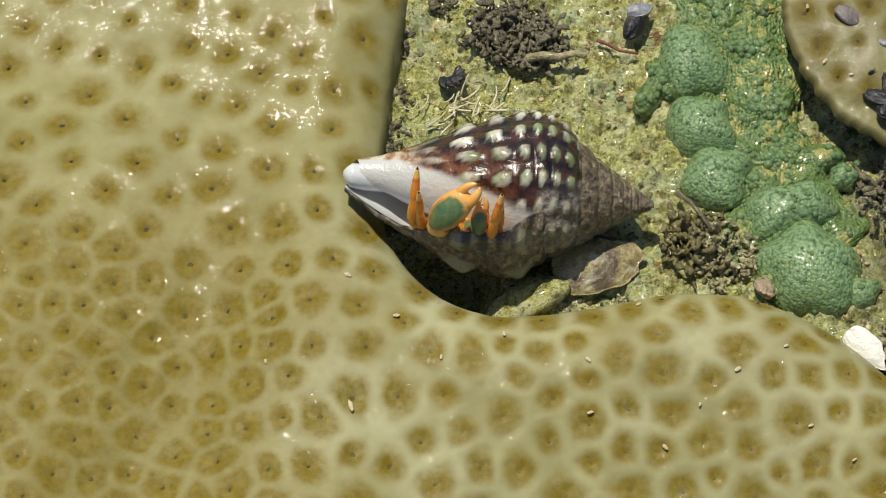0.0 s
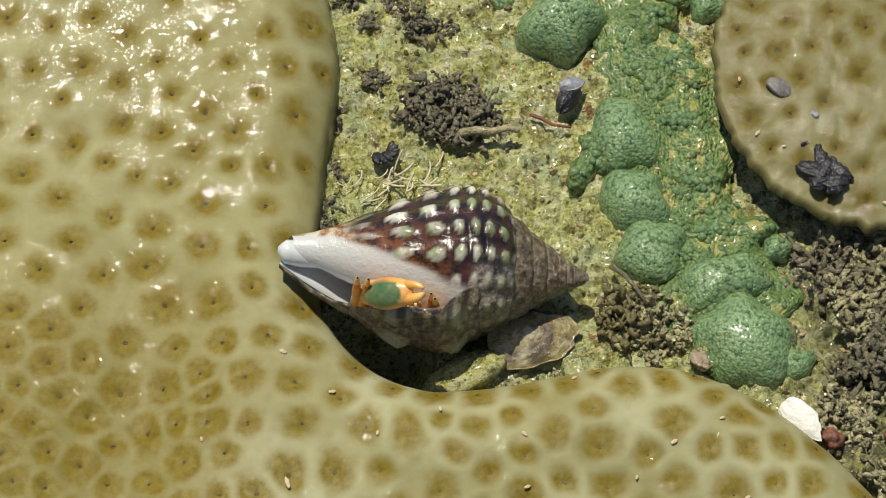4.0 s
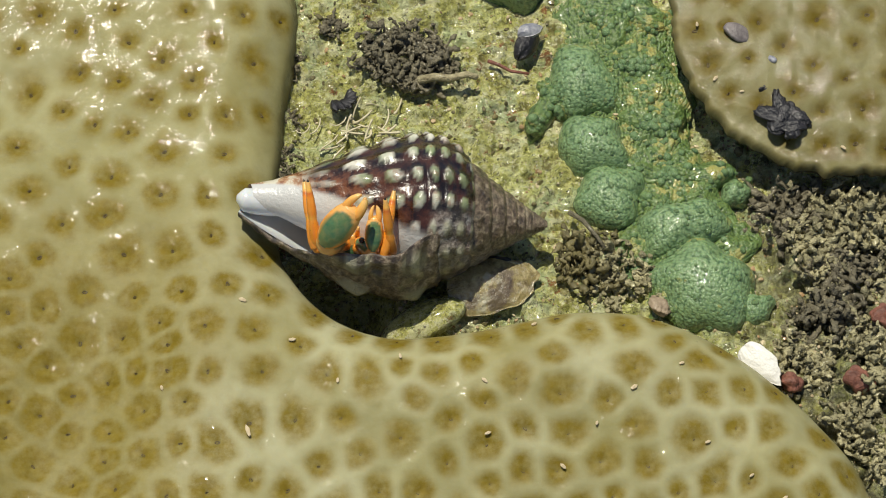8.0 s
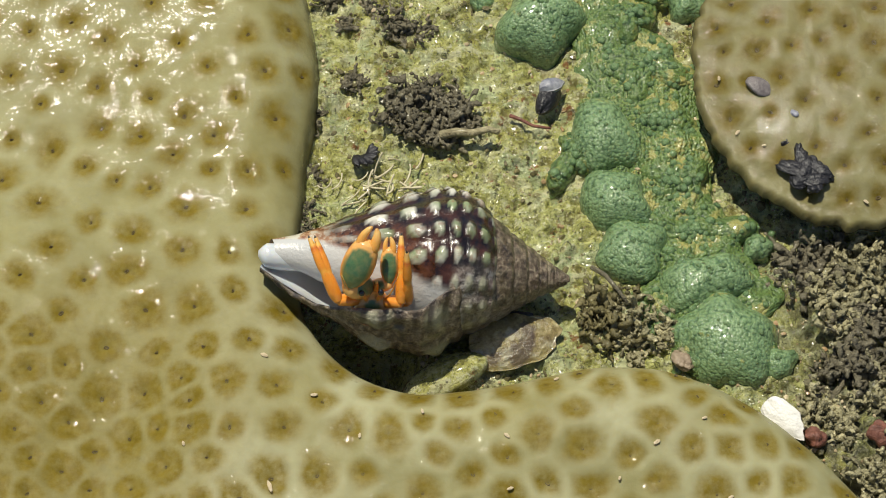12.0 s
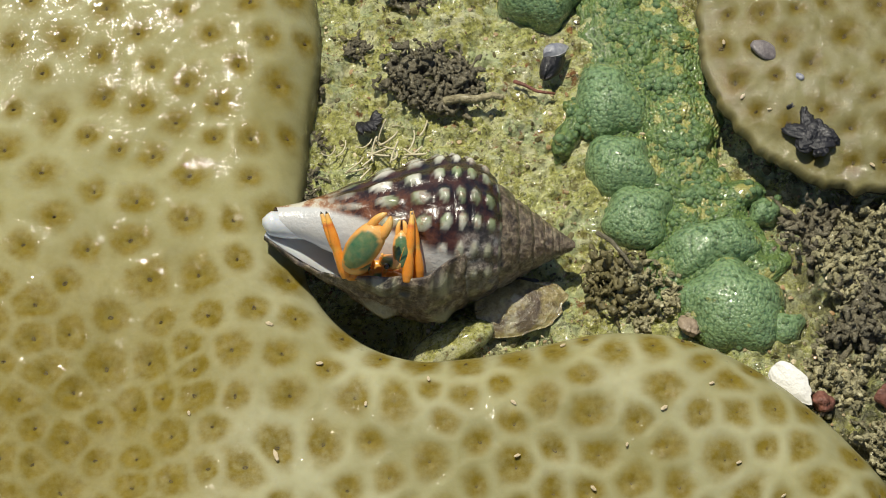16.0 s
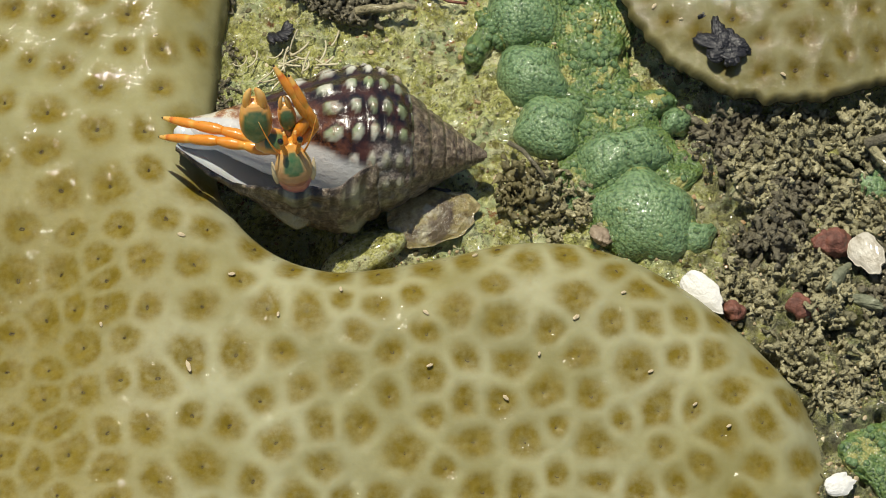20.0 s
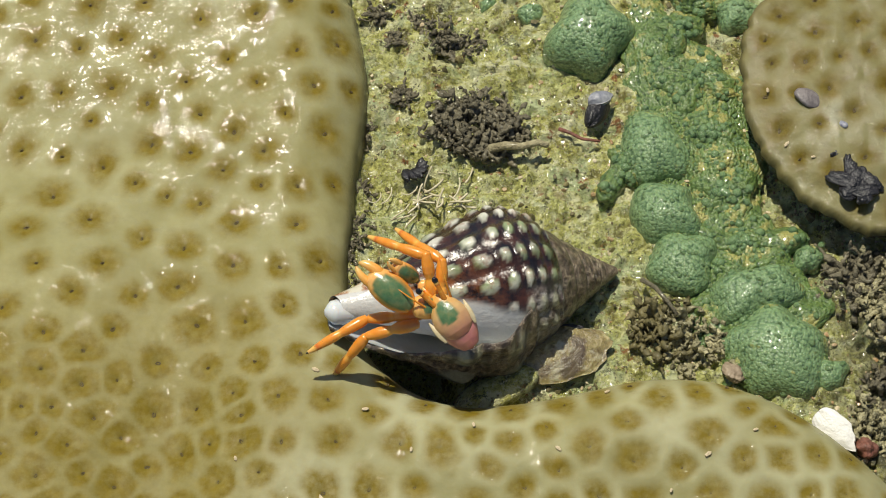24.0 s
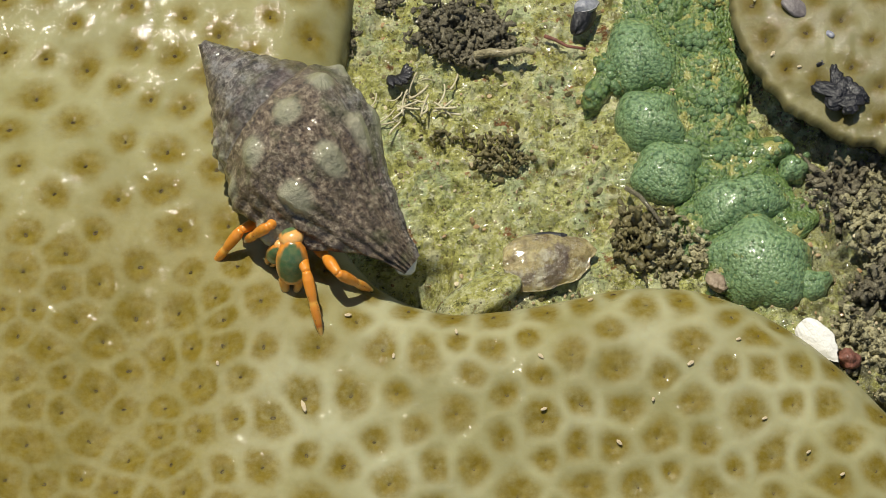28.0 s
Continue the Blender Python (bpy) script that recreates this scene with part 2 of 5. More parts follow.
BLUE_NACRE = simple("worn_nacre", (0.10, 0.11, 0.16), (0.48, 0.48, 0.50), 0.9, 0.4, 0.2, 0.08)
WHITE_CHIP = simple("white_chip", (0.74, 0.72, 0.66), (0.86, 0.85, 0.80), 1.0, 0.5, 0.1, 0.1)
OYSTER = material("oyster_horn", 0.25, 0.5, coat=0.8, coat_rough=0.08, subsurface=0.4, radius=0.001)
horn = Nodes(OYSTER)
layer = horn.mix(horn.ramp(horn.noise(1.6, 5, 0.65), (0.34, 0.0), (0.62, 1.0)), (0.16, 0.115, 0.045), (0.44, 0.37, 0.16))
layer = horn.mix(horn.ramp(horn.noise(3.4, 4, 0.6), (0.53, 0.0), (0.62, 0.75)), layer, (0.075, 0.050, 0.050))
layer = horn.mix(horn.ramp(horn.noise(2.3, 4, 0.6), (0.58, 0.0), (0.66, 0.55)), layer, (0.56, 0.53, 0.38))
horn.colour(layer)
horn.bump(horn.noise(0.7, 4, 0.65), 0.10, 0.9)
PINK = simple("pink_pebble", (0.20, 0.145, 0.095), (0.42, 0.33, 0.23), 1.0, 0.6, 0.1, 0.15)
RED = simple("red_crust", (0.085, 0.032, 0.020), (0.30, 0.115, 0.075), 0.8, 0.55, 0.2, 0.15)
BARNACLE = simple("barnacle_plate", (0.10, 0.11, 0.06), (0.30, 0.31, 0.20), 0.7, 0.6, 0.1, 0.15)
SAND = simple("sand_grain", (0.34, 0.19, 0.07), (0.78, 0.70, 0.48), 0.6, 0.45, 0.3, 0.05, own=0.8)


# ---- mesh helpers ----
def mesh_object(name, verts, faces, mat, parent=None, label="", smooth=True, attributes=()):
    """One mesh object; verts in millimetres."""
    me = bpy.data.meshes.new(name)
    me.from_pydata((np.asarray(verts, float) * MM).tolist(), [], faces if isinstance(faces, list) else np.asarray(faces).tolist())
    me.materials.append(mat)
    if smooth:
        me.polygons.foreach_set("use_smooth", np.ones(len(me.polygons), bool))
    for key, values in attributes:
        me.attributes.new(key, "FLOAT", "POINT").data.foreach_set("value", np.asarray(values, np.float32).ravel())
    ob = new(name, me)
    ob.parent = parent
    if label:
        tagged(ob, label)
    return ob


def grid_faces(rows, columns, keep=None, wrap=False):
    """Quads of a grid of vertices, row by row; keep: which cells; wrap: the last column meets the first."""
    i, j = np.meshgrid(np.arange(rows - 1), np.arange(columns if wrap else columns - 1), indexing="ij")
    k = (j + 1) % columns
    f = np.stack([i * columns + j, i * columns + k, (i + 1) * columns + k, (i + 1) * columns + j], -1)
    return f[keep] if keep is not None else f.reshape(-1, 4)


def used_only(verts, faces, *columns):
    faces = np.asarray(faces)
    ids, back = np.unique(faces, return_inverse=True)
    return (verts[ids], back.reshape(faces.shape), *[c[ids] for c in columns])


def ico(level):
    bm = bmesh.new()
    bmesh.ops.create_icosphere(bm, subdivisions=level, radius=1)
    v = np.array([p.co for p in bm.verts])
    f = np.array([[p.index for p in q.verts] for q in bm.faces])
    bm.free()
    return v, f


ICO1, ICO2, ICO3, ICO4 = ico(1), ico(2), ico(3), ico(4)


def blobs(places, radii, rng, ball=ICO1, squash=0.3, rough=0.12):
    """Many small knobs as one array of vertices and faces."""
    bv, bf = ball
    vs, fs = [], []
    for k, (p, r) in enumerate(zip(places, radii)):
        s = 1 + squash * (rng.rand(3) - 0.5) * 2
        a = rng.rand() * 6.28
        v = bv * (1 + rough * (rng.rand(len(bv), 1) - 0.5) * 2) * s * r
        v = np.c_[v[:, 0] * math.cos(a) - v[:, 1] * math.sin(a), v[:, 0] * math.sin(a) + v[:, 1] * math.cos(a), v[:, 2]]
        vs.append(v + p)
        fs.append(bf + k * len(bv))
    return np.concatenate(vs), np.concatenate(fs)


def tube_arrays(points, radii, sides=8, cap=True):
    """A round tube along the points, with rounded ends."""
    p = np.array(points, float)
    r = np.array(radii, float)
    d = np.gradient(p, axis=0)
    d /= np.linalg.norm(d, axis=1)[:, None] + 1e-12
    side = np.cross(d[0], (0.31, 0.52, 0.79))
    vs = []
    for k in range(len(p)):
        side = side - d[k] * side.dot(d[k])
        side /= np.linalg.norm(side)
        up = np.cross(d[k], side)
        for a in np.arange(sides) * 2 * math.pi / sides:
            vs.append(p[k] + r[k] * (math.cos(a) * side + math.sin(a) * up))
    f = grid_faces(len(p), sides, wrap=True).tolist()
    if cap:
        vs += [p[0] - d[0] * r[0] * 0.4, p[-1] + d[-1] * r[-1] * 0.4]
        n, e = len(p) * sides, (len(p) - 1) * sides
        f += [[n, (k + 1) % sides, k] for k in range(sides)] + [[n + 1, e + k, e + (k + 1) % sides] for k in range(sides)]
    return np.array(vs), f


def empty(name, x, y, z):
    ob = new(name)
    ob.empty_display_size = 0.002
    ob.matrix_world = pose(x * MM, y * MM, z * MM)
    return ob


# ---- the rock ----
def ground_height(x, y):
    """The rock's level in millimetres at any place."""
    rugged = step(33, 43, x) * step(4, -6, y)
    z = 1.4 * fbm(x, y, 14, 11, 3) + (2.1 + 2.2 * rugged) * fbm(x, y, 3.2, 21, 3) + 1.0 * fbm(x, y, 1.1, 31, 2) - 0.45 * step(0.10, 0.0, np.abs(fbm(x, y, 2.4, 51, 3)))
    pit, _ = cells(x, y, 3.1, 41)
    z = z - (0.7 + 1.2 * rugged) * step(0.22, 0.05, pit)
    z = z - 7.0 * np.exp(-(((x + 4) / 4.6) ** 4 + ((y + 13.2) / 3.2) ** 4))
    z = z - 1.2 * np.exp(-(((x - 2) / 9) ** 2 + ((y + 9) / 5) ** 2))
    return z - 1.5 * np.exp(-(((x - 37) / 9) ** 2 + ((y - 4) / 7) ** 2))


def spread(low, high, gap):
    """Even steps inside, ever longer steps outside, out to the horizon."""
    inner = np.arange(low, high + gap / 2, gap)
    out = np.cumsum(gap * 1.35 ** np.arange(1, 41))
    return np.concatenate([low - out[::-1], inner, inner[-1] + out])


def build_ground():
    xs, ys = spread(-14, 66, 0.27), spread(-46, 38, 0.27)
    x, y = np.meshgrid(xs, ys)
    near = step(60, 5, np.maximum(np.maximum(-14 - x, x - 66), np.maximum(-46 - y, y - 38)))
    z = ground_height(x, y) * near - (1 - near) * 3
    turf = step(31, 41, x + 3 * fbm(x, y, 5, 61)) * step(2, -6, y + 4 * fbm(x, y, 5, 63))
    ob = mesh_object("ground", np.stack([x, y, z], -1).reshape(-1, 3), grid_faces(len(ys), len(xs)), ROCK, attributes=[("turf", turf)])
    tagged(ob, "wet pitted reef rock crusted in yellow-green algae", kind="structure")


build_ground()


# ---- coral colonies ----
def scatter(line, spacing, rng, edge, tries=9000):
    """Places inside an outline, no two closer than the spacing there."""
    lo, hi = line.min(0), line.max(0)
    c = lo + rng.rand(tries, 2) * (hi - lo)
    d, _, _ = depth_inside(c[:, 0], c[:, 1], line)
    c = c[d > edge]
    kept = np.zeros((0, 2))
    for p in c:
        if not len(kept) or np.hypot(*(kept - p).T).min() > spacing(p[0], p[1]):
            kept = np.vstack([kept, p])
    q = lo + rng.rand(24000, 2) * (hi - lo)
    d, _, _ = depth_inside(q[:, 0], q[:, 1], line)
    q = q[d > edge * 0.6]
    for _ in range(2):
        nearest = np.argmin((q[:, :1] - kept[:, 0]) ** 2 + (q[:, 1:] - kept[:, 1]) ** 2, axis=1)
        count = np.maximum(np.bincount(nearest, minlength=len(kept)), 1)
        mean = np.stack([np.bincount(nearest, q[:, k], minlength=len(kept)) / count for k in (0, 1)], -1)
        kept = np.where(count[:, None] > 1, 0.4 * kept + 0.6 * mean, kept)
    return kept


def colony(name, label, outline, height, spacing, full_discs, seed, gap, low, high, edge=1.4, under=None, dull=lambda x, y: 0 * x, tissue=CORAL, halo=1.0, scallop=0.0):
    """A fleshy sheet with sunken polyps. height(x, y, d): the upper face; under(x, y, d): the lower one, or none."""
    rng = np.random.RandomState(seed)
    line = closed_curve(outline)
    if scallop:
        way = np.roll(line, -1, 0) - np.roll(line, 1, 0)
        way /= np.linalg.norm(way, axis=1)[:, None]
        run = np.cumsum(np.linalg.norm(line - np.roll(line, 1, 0), axis=1))
        wave = np.sin(run * 1.5 + 2.6 * np.sin(run * 0.43)) + 0.6 * np.sin(run * 3.3 + 1.9 * np.sin(run * 0.9))
        line = line + np.stack([-way[:, 1], way[:, 0]], -1) * scallop * wave[:, None]
    x, y = np.meshgrid(np.arange(low[0], high[0], gap), np.arange(low[1], high[1], gap))
    d, px, py = depth_inside(x, y, line)
    x, y = np.where(d < 0, px, x), np.where(d < 0, py, y)
    inside = d > 0
    keep = inside[:-1, :-1] | inside[1:, :-1] | inside[:-1, 1:] | inside[1:, 1:]
    d = np.maximum(d, 0)
    polyps = scatter(line, spacing, rng, edge)
    away, second = np.full(x.shape, 99.0), np.full(x.shape, 99.0)
    grow = 0.72 + 0.5 * rng.rand(len(polyps))
    stretch, turn = 0.8 + 0.45 * rng.rand(len(polyps)), rng.rand(len(polyps)) * 3.14
    for k, (p, q) in enumerate(polyps):
        near = (np.abs(x - p) < 8) & (np.abs(y - q) < 8)
        a, b = x[near] - p, y[near] - q
        c, s = math.cos(turn[k]), math.sin(turn[k])
        r = np.hypot((a * c + b * s) * math.sqrt(stretch[k]), (b * c - a * s) / math.sqrt(stretch[k])) / grow[k]
        old = away[near]
        second[near] = np.minimum(second[near], np.maximum(old, r))
        away[near] = np.minimum(old, r)
    border = (second - away) * 0.5 + 0.25 * fbm(x, y, 1.1, seed + 5, 2)
    full = full_discs(x, y)
    ripple = away * (1 + 0.5 * fbm(x, y, 1.0, seed + 7, 2))
    disc = step(-0.08, 1.0, border) * step(2.95, 1.0, ripple) * (0.82 + 0.24 * step(1.4, 0.1, ripple))
    soft = step(-0.2, 1.0, border) * (0.66 * step(2.9, 0.8, ripple) + 0.58 * step(1.5, 0.1, ripple))
    tone = np.clip(1.05 * disc * full + halo * soft * (1 - full) * (1 + 1.3 * dull(x, y)) + dull(x, y), 0, 1)
    milk = (0.35 + 0.65 * step(-24, -12, x) * step(-6, -16, y + 0.3 * x)) * (0.42 + fbm(x, y, 8, seed + 15, 2))
    mouth = step(0.34, 0.06, away) * (0.6 - 0.4 * full)
    z = height(x, y, d) + 0.16 * fbm(x, y, 1.6, seed + 13, 2) * step(0, 3, d) + 0.35 * fbm(x, y, 5, seed + 9, 2) * step(0, 3, d)
    cup = (0.02 + 0.09 * full) * step(-0.2, 1.2, border) + (0.24 - 0.14 * full) * np.exp(-(away / 0.8) ** 2) + (0.26 - 0.16 * full) * np.exp(-(away / 0.26) ** 2)
    z = z - cup * step(0.2, 1.4, d)
    dry = step(14, -18, y + 8 * fbm(x, y, 7, seed + 21, 2)) * (0.0 if scallop else 1.0)
    edge_tone = step(0.7 if scallop else 1.1, 0.0, d) * 0.8
    ob = empty(name, float(line[:, 0].mean()), float(line[:, 1].mean()), 0)
    origin = np.array([line[:, 0].mean(), line[:, 1].mean(), 0])
    v = np.stack([x, y, z], -1).reshape(-1, 3) - origin
    v, f, a, b, c, milk, dry = used_only(v, grid_faces(*x.shape, keep), tone.ravel(), mouth.ravel(), edge_tone.ravel(), milk.ravel(), dry.ravel())
    mesh_object("flesh", v, f, tissue, ob, attributes=[("tone", a), ("mouth", b), ("edge", c), ("milk", np.clip(milk, 0, 1)), ("dry", dry)])
    if under:
        z = under(x, y, d)
        v = np.stack([x, y, z], -1).reshape(-1, 3) - origin
        v, f, d2 = used_only(v, grid_faces(*x.shape, keep)[:, ::-1], d.ravel())
        # The whole lower face takes the darker edge colour, not only its rim.
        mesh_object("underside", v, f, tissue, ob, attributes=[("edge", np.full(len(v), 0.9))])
    tagged(ob, label, "coral", "coral colonies")
    return ob, polyps, height


def front_back(x, y):
    """0 on the left sheet, 1 on the front lobe."""
    return step(-14, 4, x) * step(-6, -17, y)


def main_height(x, y, d):
    f = np.clip(front_back(x, y), 0, 1)
    top, reach = 5.0 + 4.2 * f, 7.5 + 2.0 * f
    t = np.clip(d / reach, 0, 1)
    z = top * np.sqrt(np.maximum(0, 1 - (1 - t) ** 2)) - 1.6 * (1 - step(0, 0.5, d))
    z = z - 2.0 * np.exp(-(((x + 27 - 0.25 * (y + 20)) / 7.5) ** 2)) * step(-6, -24, y)
    z = z + 1.6 * np.exp(-(((x + 15) / 8) ** 2 + ((y + 19) / 9) ** 2))
    ahead = 0.5 * ((-21 - y) + np.sqrt((-21 - y) ** 2 + 20))
    z = z - 0.30 * ahead * f
    back = 0.5 * ((y - 4) + np.sqrt((y - 4) ** 2 + 24))
    left = step(-4, -18, x)
    return z + 0.13 * back * left + 0.03 * (6 - y) * left * (1 - f) + 0.09 * (x + 12) * step(-8, -20, x) * step(-4, 10, y)


MAIN_LINE = [(-10.1, 60), (-10.1, 31.3), (-9.3, 27.2), (-8.4, 21.7), (-8.2, 17.1), (-8.7, 12.4), (-9.4, 7.9), (-9.7, 3.0), (-10.2, -3),
             (-9.6, -8.4), (-7.4, -12.8), (-4.0, -16.0), (0.5, -17.7), (5.0, -17.6), (9.2, -17.0), (13.5, -16.1), (17.0, -15.4), (20.5, -15.3),
             (24.6, -15.8), (28.9, -17.4), (33.0, -19.8), (36.8, -22.8), (40.7, -26.5), (44.4, -31), (46.8, -37.4), (47.4, -44), (43, -60), (-60, -60), (-62, 60)]


def main_spacing(x, y):
    return 3.45 - 0.62 * step(-14, 2, x) * step(-12, -18, y) - 0.85 * step(-10, -22, x) * step(-9, -19, y)


def main_discs(x, y):
    return np.maximum(step(-16, 0, x) * step(-13, -19, y) * 0.9, 0.4 * step(-10, -22, y))


big_colony, big_polyps, _ = colony("coral_colony", "fleshy tan coral colony with brown sunken polyps, wet and glossy", MAIN_LINE, main_height,
                                   main_spacing, main_discs, 3, 0.26, (-56, -46), (48, 38), dull=lambda x, y: 0.06 + 0.42 * step(-6, -24, x) * step(2, -16, y))


def plate_height(x, y, d):
    return 3.3 + 0.25 * fbm(x, y, 1.7, 87, 2) + 0.10 * fbm(x, y, 0.5, 83, 2) + 0.9 * np.sqrt(np.maximum(0, 1 - (1 - np.clip(d / 0.45, 0, 1)) ** 2)) + 0.4 * step(0, 4, d) + 0.9 * step(0, 9, d) + 0.09 * (y - 2)


def plate_under(x, y, d):
    return 3.2 + 0.09 * (y - 2) - 0.9 * np.sqrt(np.maximum(0, 1 - (1 - np.clip(d / 1.2, 0, 1)) ** 2)) - 2.2 * step(2, 9, d)


PLATE_LINE = [(35.5, 44), (34.6, 28.5), (32.8, 25.6), (30.4, 23.4), (28.8, 19.7), (28.6, 15.8), (29.0, 11.8), (29.7, 8.6), (31.5, 5.4), (33.5, 2.8), (36.1, 0.6),
              (38.7, -0.9), (41.2, -1.6), (43.3, -2.2), (45.6, -1.9), (48.0, -2.1), (50.2, -1.2), (52.6, -0.7), (55, -0.5), (57, 0.1), (58.4, 2.2), (59.5, 6), (64, 14), (68, 44)]
PLATE_LINE = [(x, y + 0.8) for x, y in PLATE_LINE]
plate_colony, plate_polyps, _ = colony("coral_colony", "thin tan coral plate, small dark polyps, wavy raised edge", PLATE_LINE, plate_height,
                                       lambda x, y: 2.9 + 0 * x, lambda x, y: 0 * x, 8, 0.26, (27, -4), (66, 40), 1.6, plate_under, lambda x, y: 0.24 + 0.3 * fbm(x, y, 9, 88, 2), PLATE, 0.6, 0.17)


# ---- algae ----
def algae_lobe(name, label, x, y, wide, deep, high, turn, mat, seed, bead=0.33, relief=0.075, wobble=0.09, group="green algae"):
    """A rounded cushion of beady cells; x, y: its middle; wide, deep, high: half its plan and its height."""
    rng = np.random.RandomState(seed)
    rings, sides = max(10, int(max(wide, deep) * 1.75 / 0.17)), max(24, int(6.28 * max(wide, deep) / 0.19))
    a, p = np.meshgrid(np.linspace(0, 1, rings), np.arange(sides) * 2 * math.pi / sides, indexing="ij")
    bend = 1 + wobble * sum(math.cos(rng.rand() * 6) * np.cos(k * p + rng.rand() * 6.28) for k in (2, 3, 4, 5))
    t = a * 1.85
    plane = np.sin(np.minimum(t, 1.62)) * bend
    u, v = wide * 1.3 * a * np.cos(p) * bend, deep * 1.3 * a * np.sin(p) * bend
    if high < 0.5 * min(wide, deep):
        rim = plane + 0.8 * np.maximum(t - 1.2, 0) * high / min(wide, deep)
        u, v = wide * rim * np.cos(p), deep * rim * np.sin(p)
    d, own = cells(u + 40 * rng.rand(), v + 40 * rng.rand(), bead, seed % 50 + 70)
    # Bead height, also used to paint the shaded gaps darker.
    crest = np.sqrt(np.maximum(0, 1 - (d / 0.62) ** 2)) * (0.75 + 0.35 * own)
    lump = fbm(u, v, 2.6, seed % 40 + 5, 3) * (0.55 if mat is GREEN else 2.3)
    push = relief * crest + lump
    px, py = (wide + push) * plane * np.cos(p), (deep + push) * plane * np.sin(p)
    pz = (high + push) * (np.cos(t) * 0.9 + 0.1) - 0.2
    c, s = math.cos(radians(turn)), math.sin(radians(turn))
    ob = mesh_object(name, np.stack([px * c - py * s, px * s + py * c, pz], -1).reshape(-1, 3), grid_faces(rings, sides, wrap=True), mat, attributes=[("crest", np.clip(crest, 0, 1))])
    ob.matrix_world = pose(x * MM, y * MM, float(ground_height(np.array([x]), np.array([y]))[0]) * MM * 0.5)
    return tagged(ob, label, "algae", group)


LOBE, CRUST = "glossy green cushion of beady bubble algae on rock", "low mossy green algae crust dusted with sand"
for k, (x, y, wide, deep, high, turn) in enumerate([
        (14.0, 25.0, 4.2, 4.4, 4.2, 20), (19.9, 11.0, 3.1, 4.4, 3.3, 5), (20.6, 3.6, 3.4, 3.5, 3.6, -10), (22.0, -1.9, 3.6, 3.2, 2.9, 25),
        (30.6, -11.8, 5.0, 4.7, 3.9, -15), (28.9, -5.6, 5.0, 2.7, 3.6, 24), (34.4, -1.2, 1.5, 1.5, 1.8, 0), (35.4, -14.2, 1.8, 1.5, 1.7, 0),
        (52.7, -8.9, 2.2, 1.7, 1.8, 0), (8.2, 28.0, 1.3, 1.2, 1.2, 0), (3.9, 29.4, 0.9, 0.8, 0.8, 0), (35.8, 0.5, 0.55, 0.5, 0.9, 0), (29.4, 27.0, 2.4, 2.2, 2.4, 0)]):
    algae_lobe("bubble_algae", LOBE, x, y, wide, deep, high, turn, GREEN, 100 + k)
for k, (x, y, wide, deep, high, turn) in enumerate([
        (23.6, 12.0, 6.2, 14.5, 1.5, 0), (27.5, -4.0, 7.0, 6.5, 1.5, 20), (30.0, -9.0, 5.5, 6.0, 1.4, 0),
        (24.4, 19.4, 4.4, 4.8, 1.9, 0), (25.8, 12.2, 3.6, 4.4, 1.8, 0), (26.3, 5.6, 3.4, 4.0, 1.7, 0), (27.6, 0.0, 5.2, 2.7, 1.7, -10), (23.2, 25.2, 2.3, 2.6, 1.8, 0),
        (16.8, 9.0, 1.9, 3.3, 1.6, -12), (54.2, -38.5, 6.0, 6.5, 1.5, 0), (25.0, 30.5, 4.0, 3.0, 2.0, 0)]):
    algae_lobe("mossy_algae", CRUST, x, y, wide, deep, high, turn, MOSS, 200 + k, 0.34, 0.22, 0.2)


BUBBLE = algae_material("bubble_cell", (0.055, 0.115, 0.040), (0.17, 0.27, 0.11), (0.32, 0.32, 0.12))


def bubbles():
    """Swollen single cells that stand out of each cushion."""
    rng = np.random.RandomState(77)
    # crest here is height on the ball: a lit top painted over a dark underside.
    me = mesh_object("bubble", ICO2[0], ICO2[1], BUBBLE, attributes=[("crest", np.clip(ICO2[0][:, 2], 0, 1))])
    data = me.data
    bpy.data.objects.remove(me)
    for ob in [o for o in scene.collection.objects if o.name.startswith(("bubble_algae", "mossy_algae"))]:
        vs = ob.data.vertices
        moss = ob.name.startswith("mossy")
        for _ in range(min(170 if moss else 30, 6 + len(vs) // (60 if moss else 250))):
            v = vs[rng.randint(len(vs))]
            up = v.normal if v.normal.z > 0 else -v.normal
            if v.co.z < 0.0004 or up.z < 0.2:
                continue
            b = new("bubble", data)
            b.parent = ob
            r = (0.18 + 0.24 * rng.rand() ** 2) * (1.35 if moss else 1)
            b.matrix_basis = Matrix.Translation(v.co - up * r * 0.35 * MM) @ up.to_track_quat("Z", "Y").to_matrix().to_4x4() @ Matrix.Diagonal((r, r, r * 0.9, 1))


bubbles()


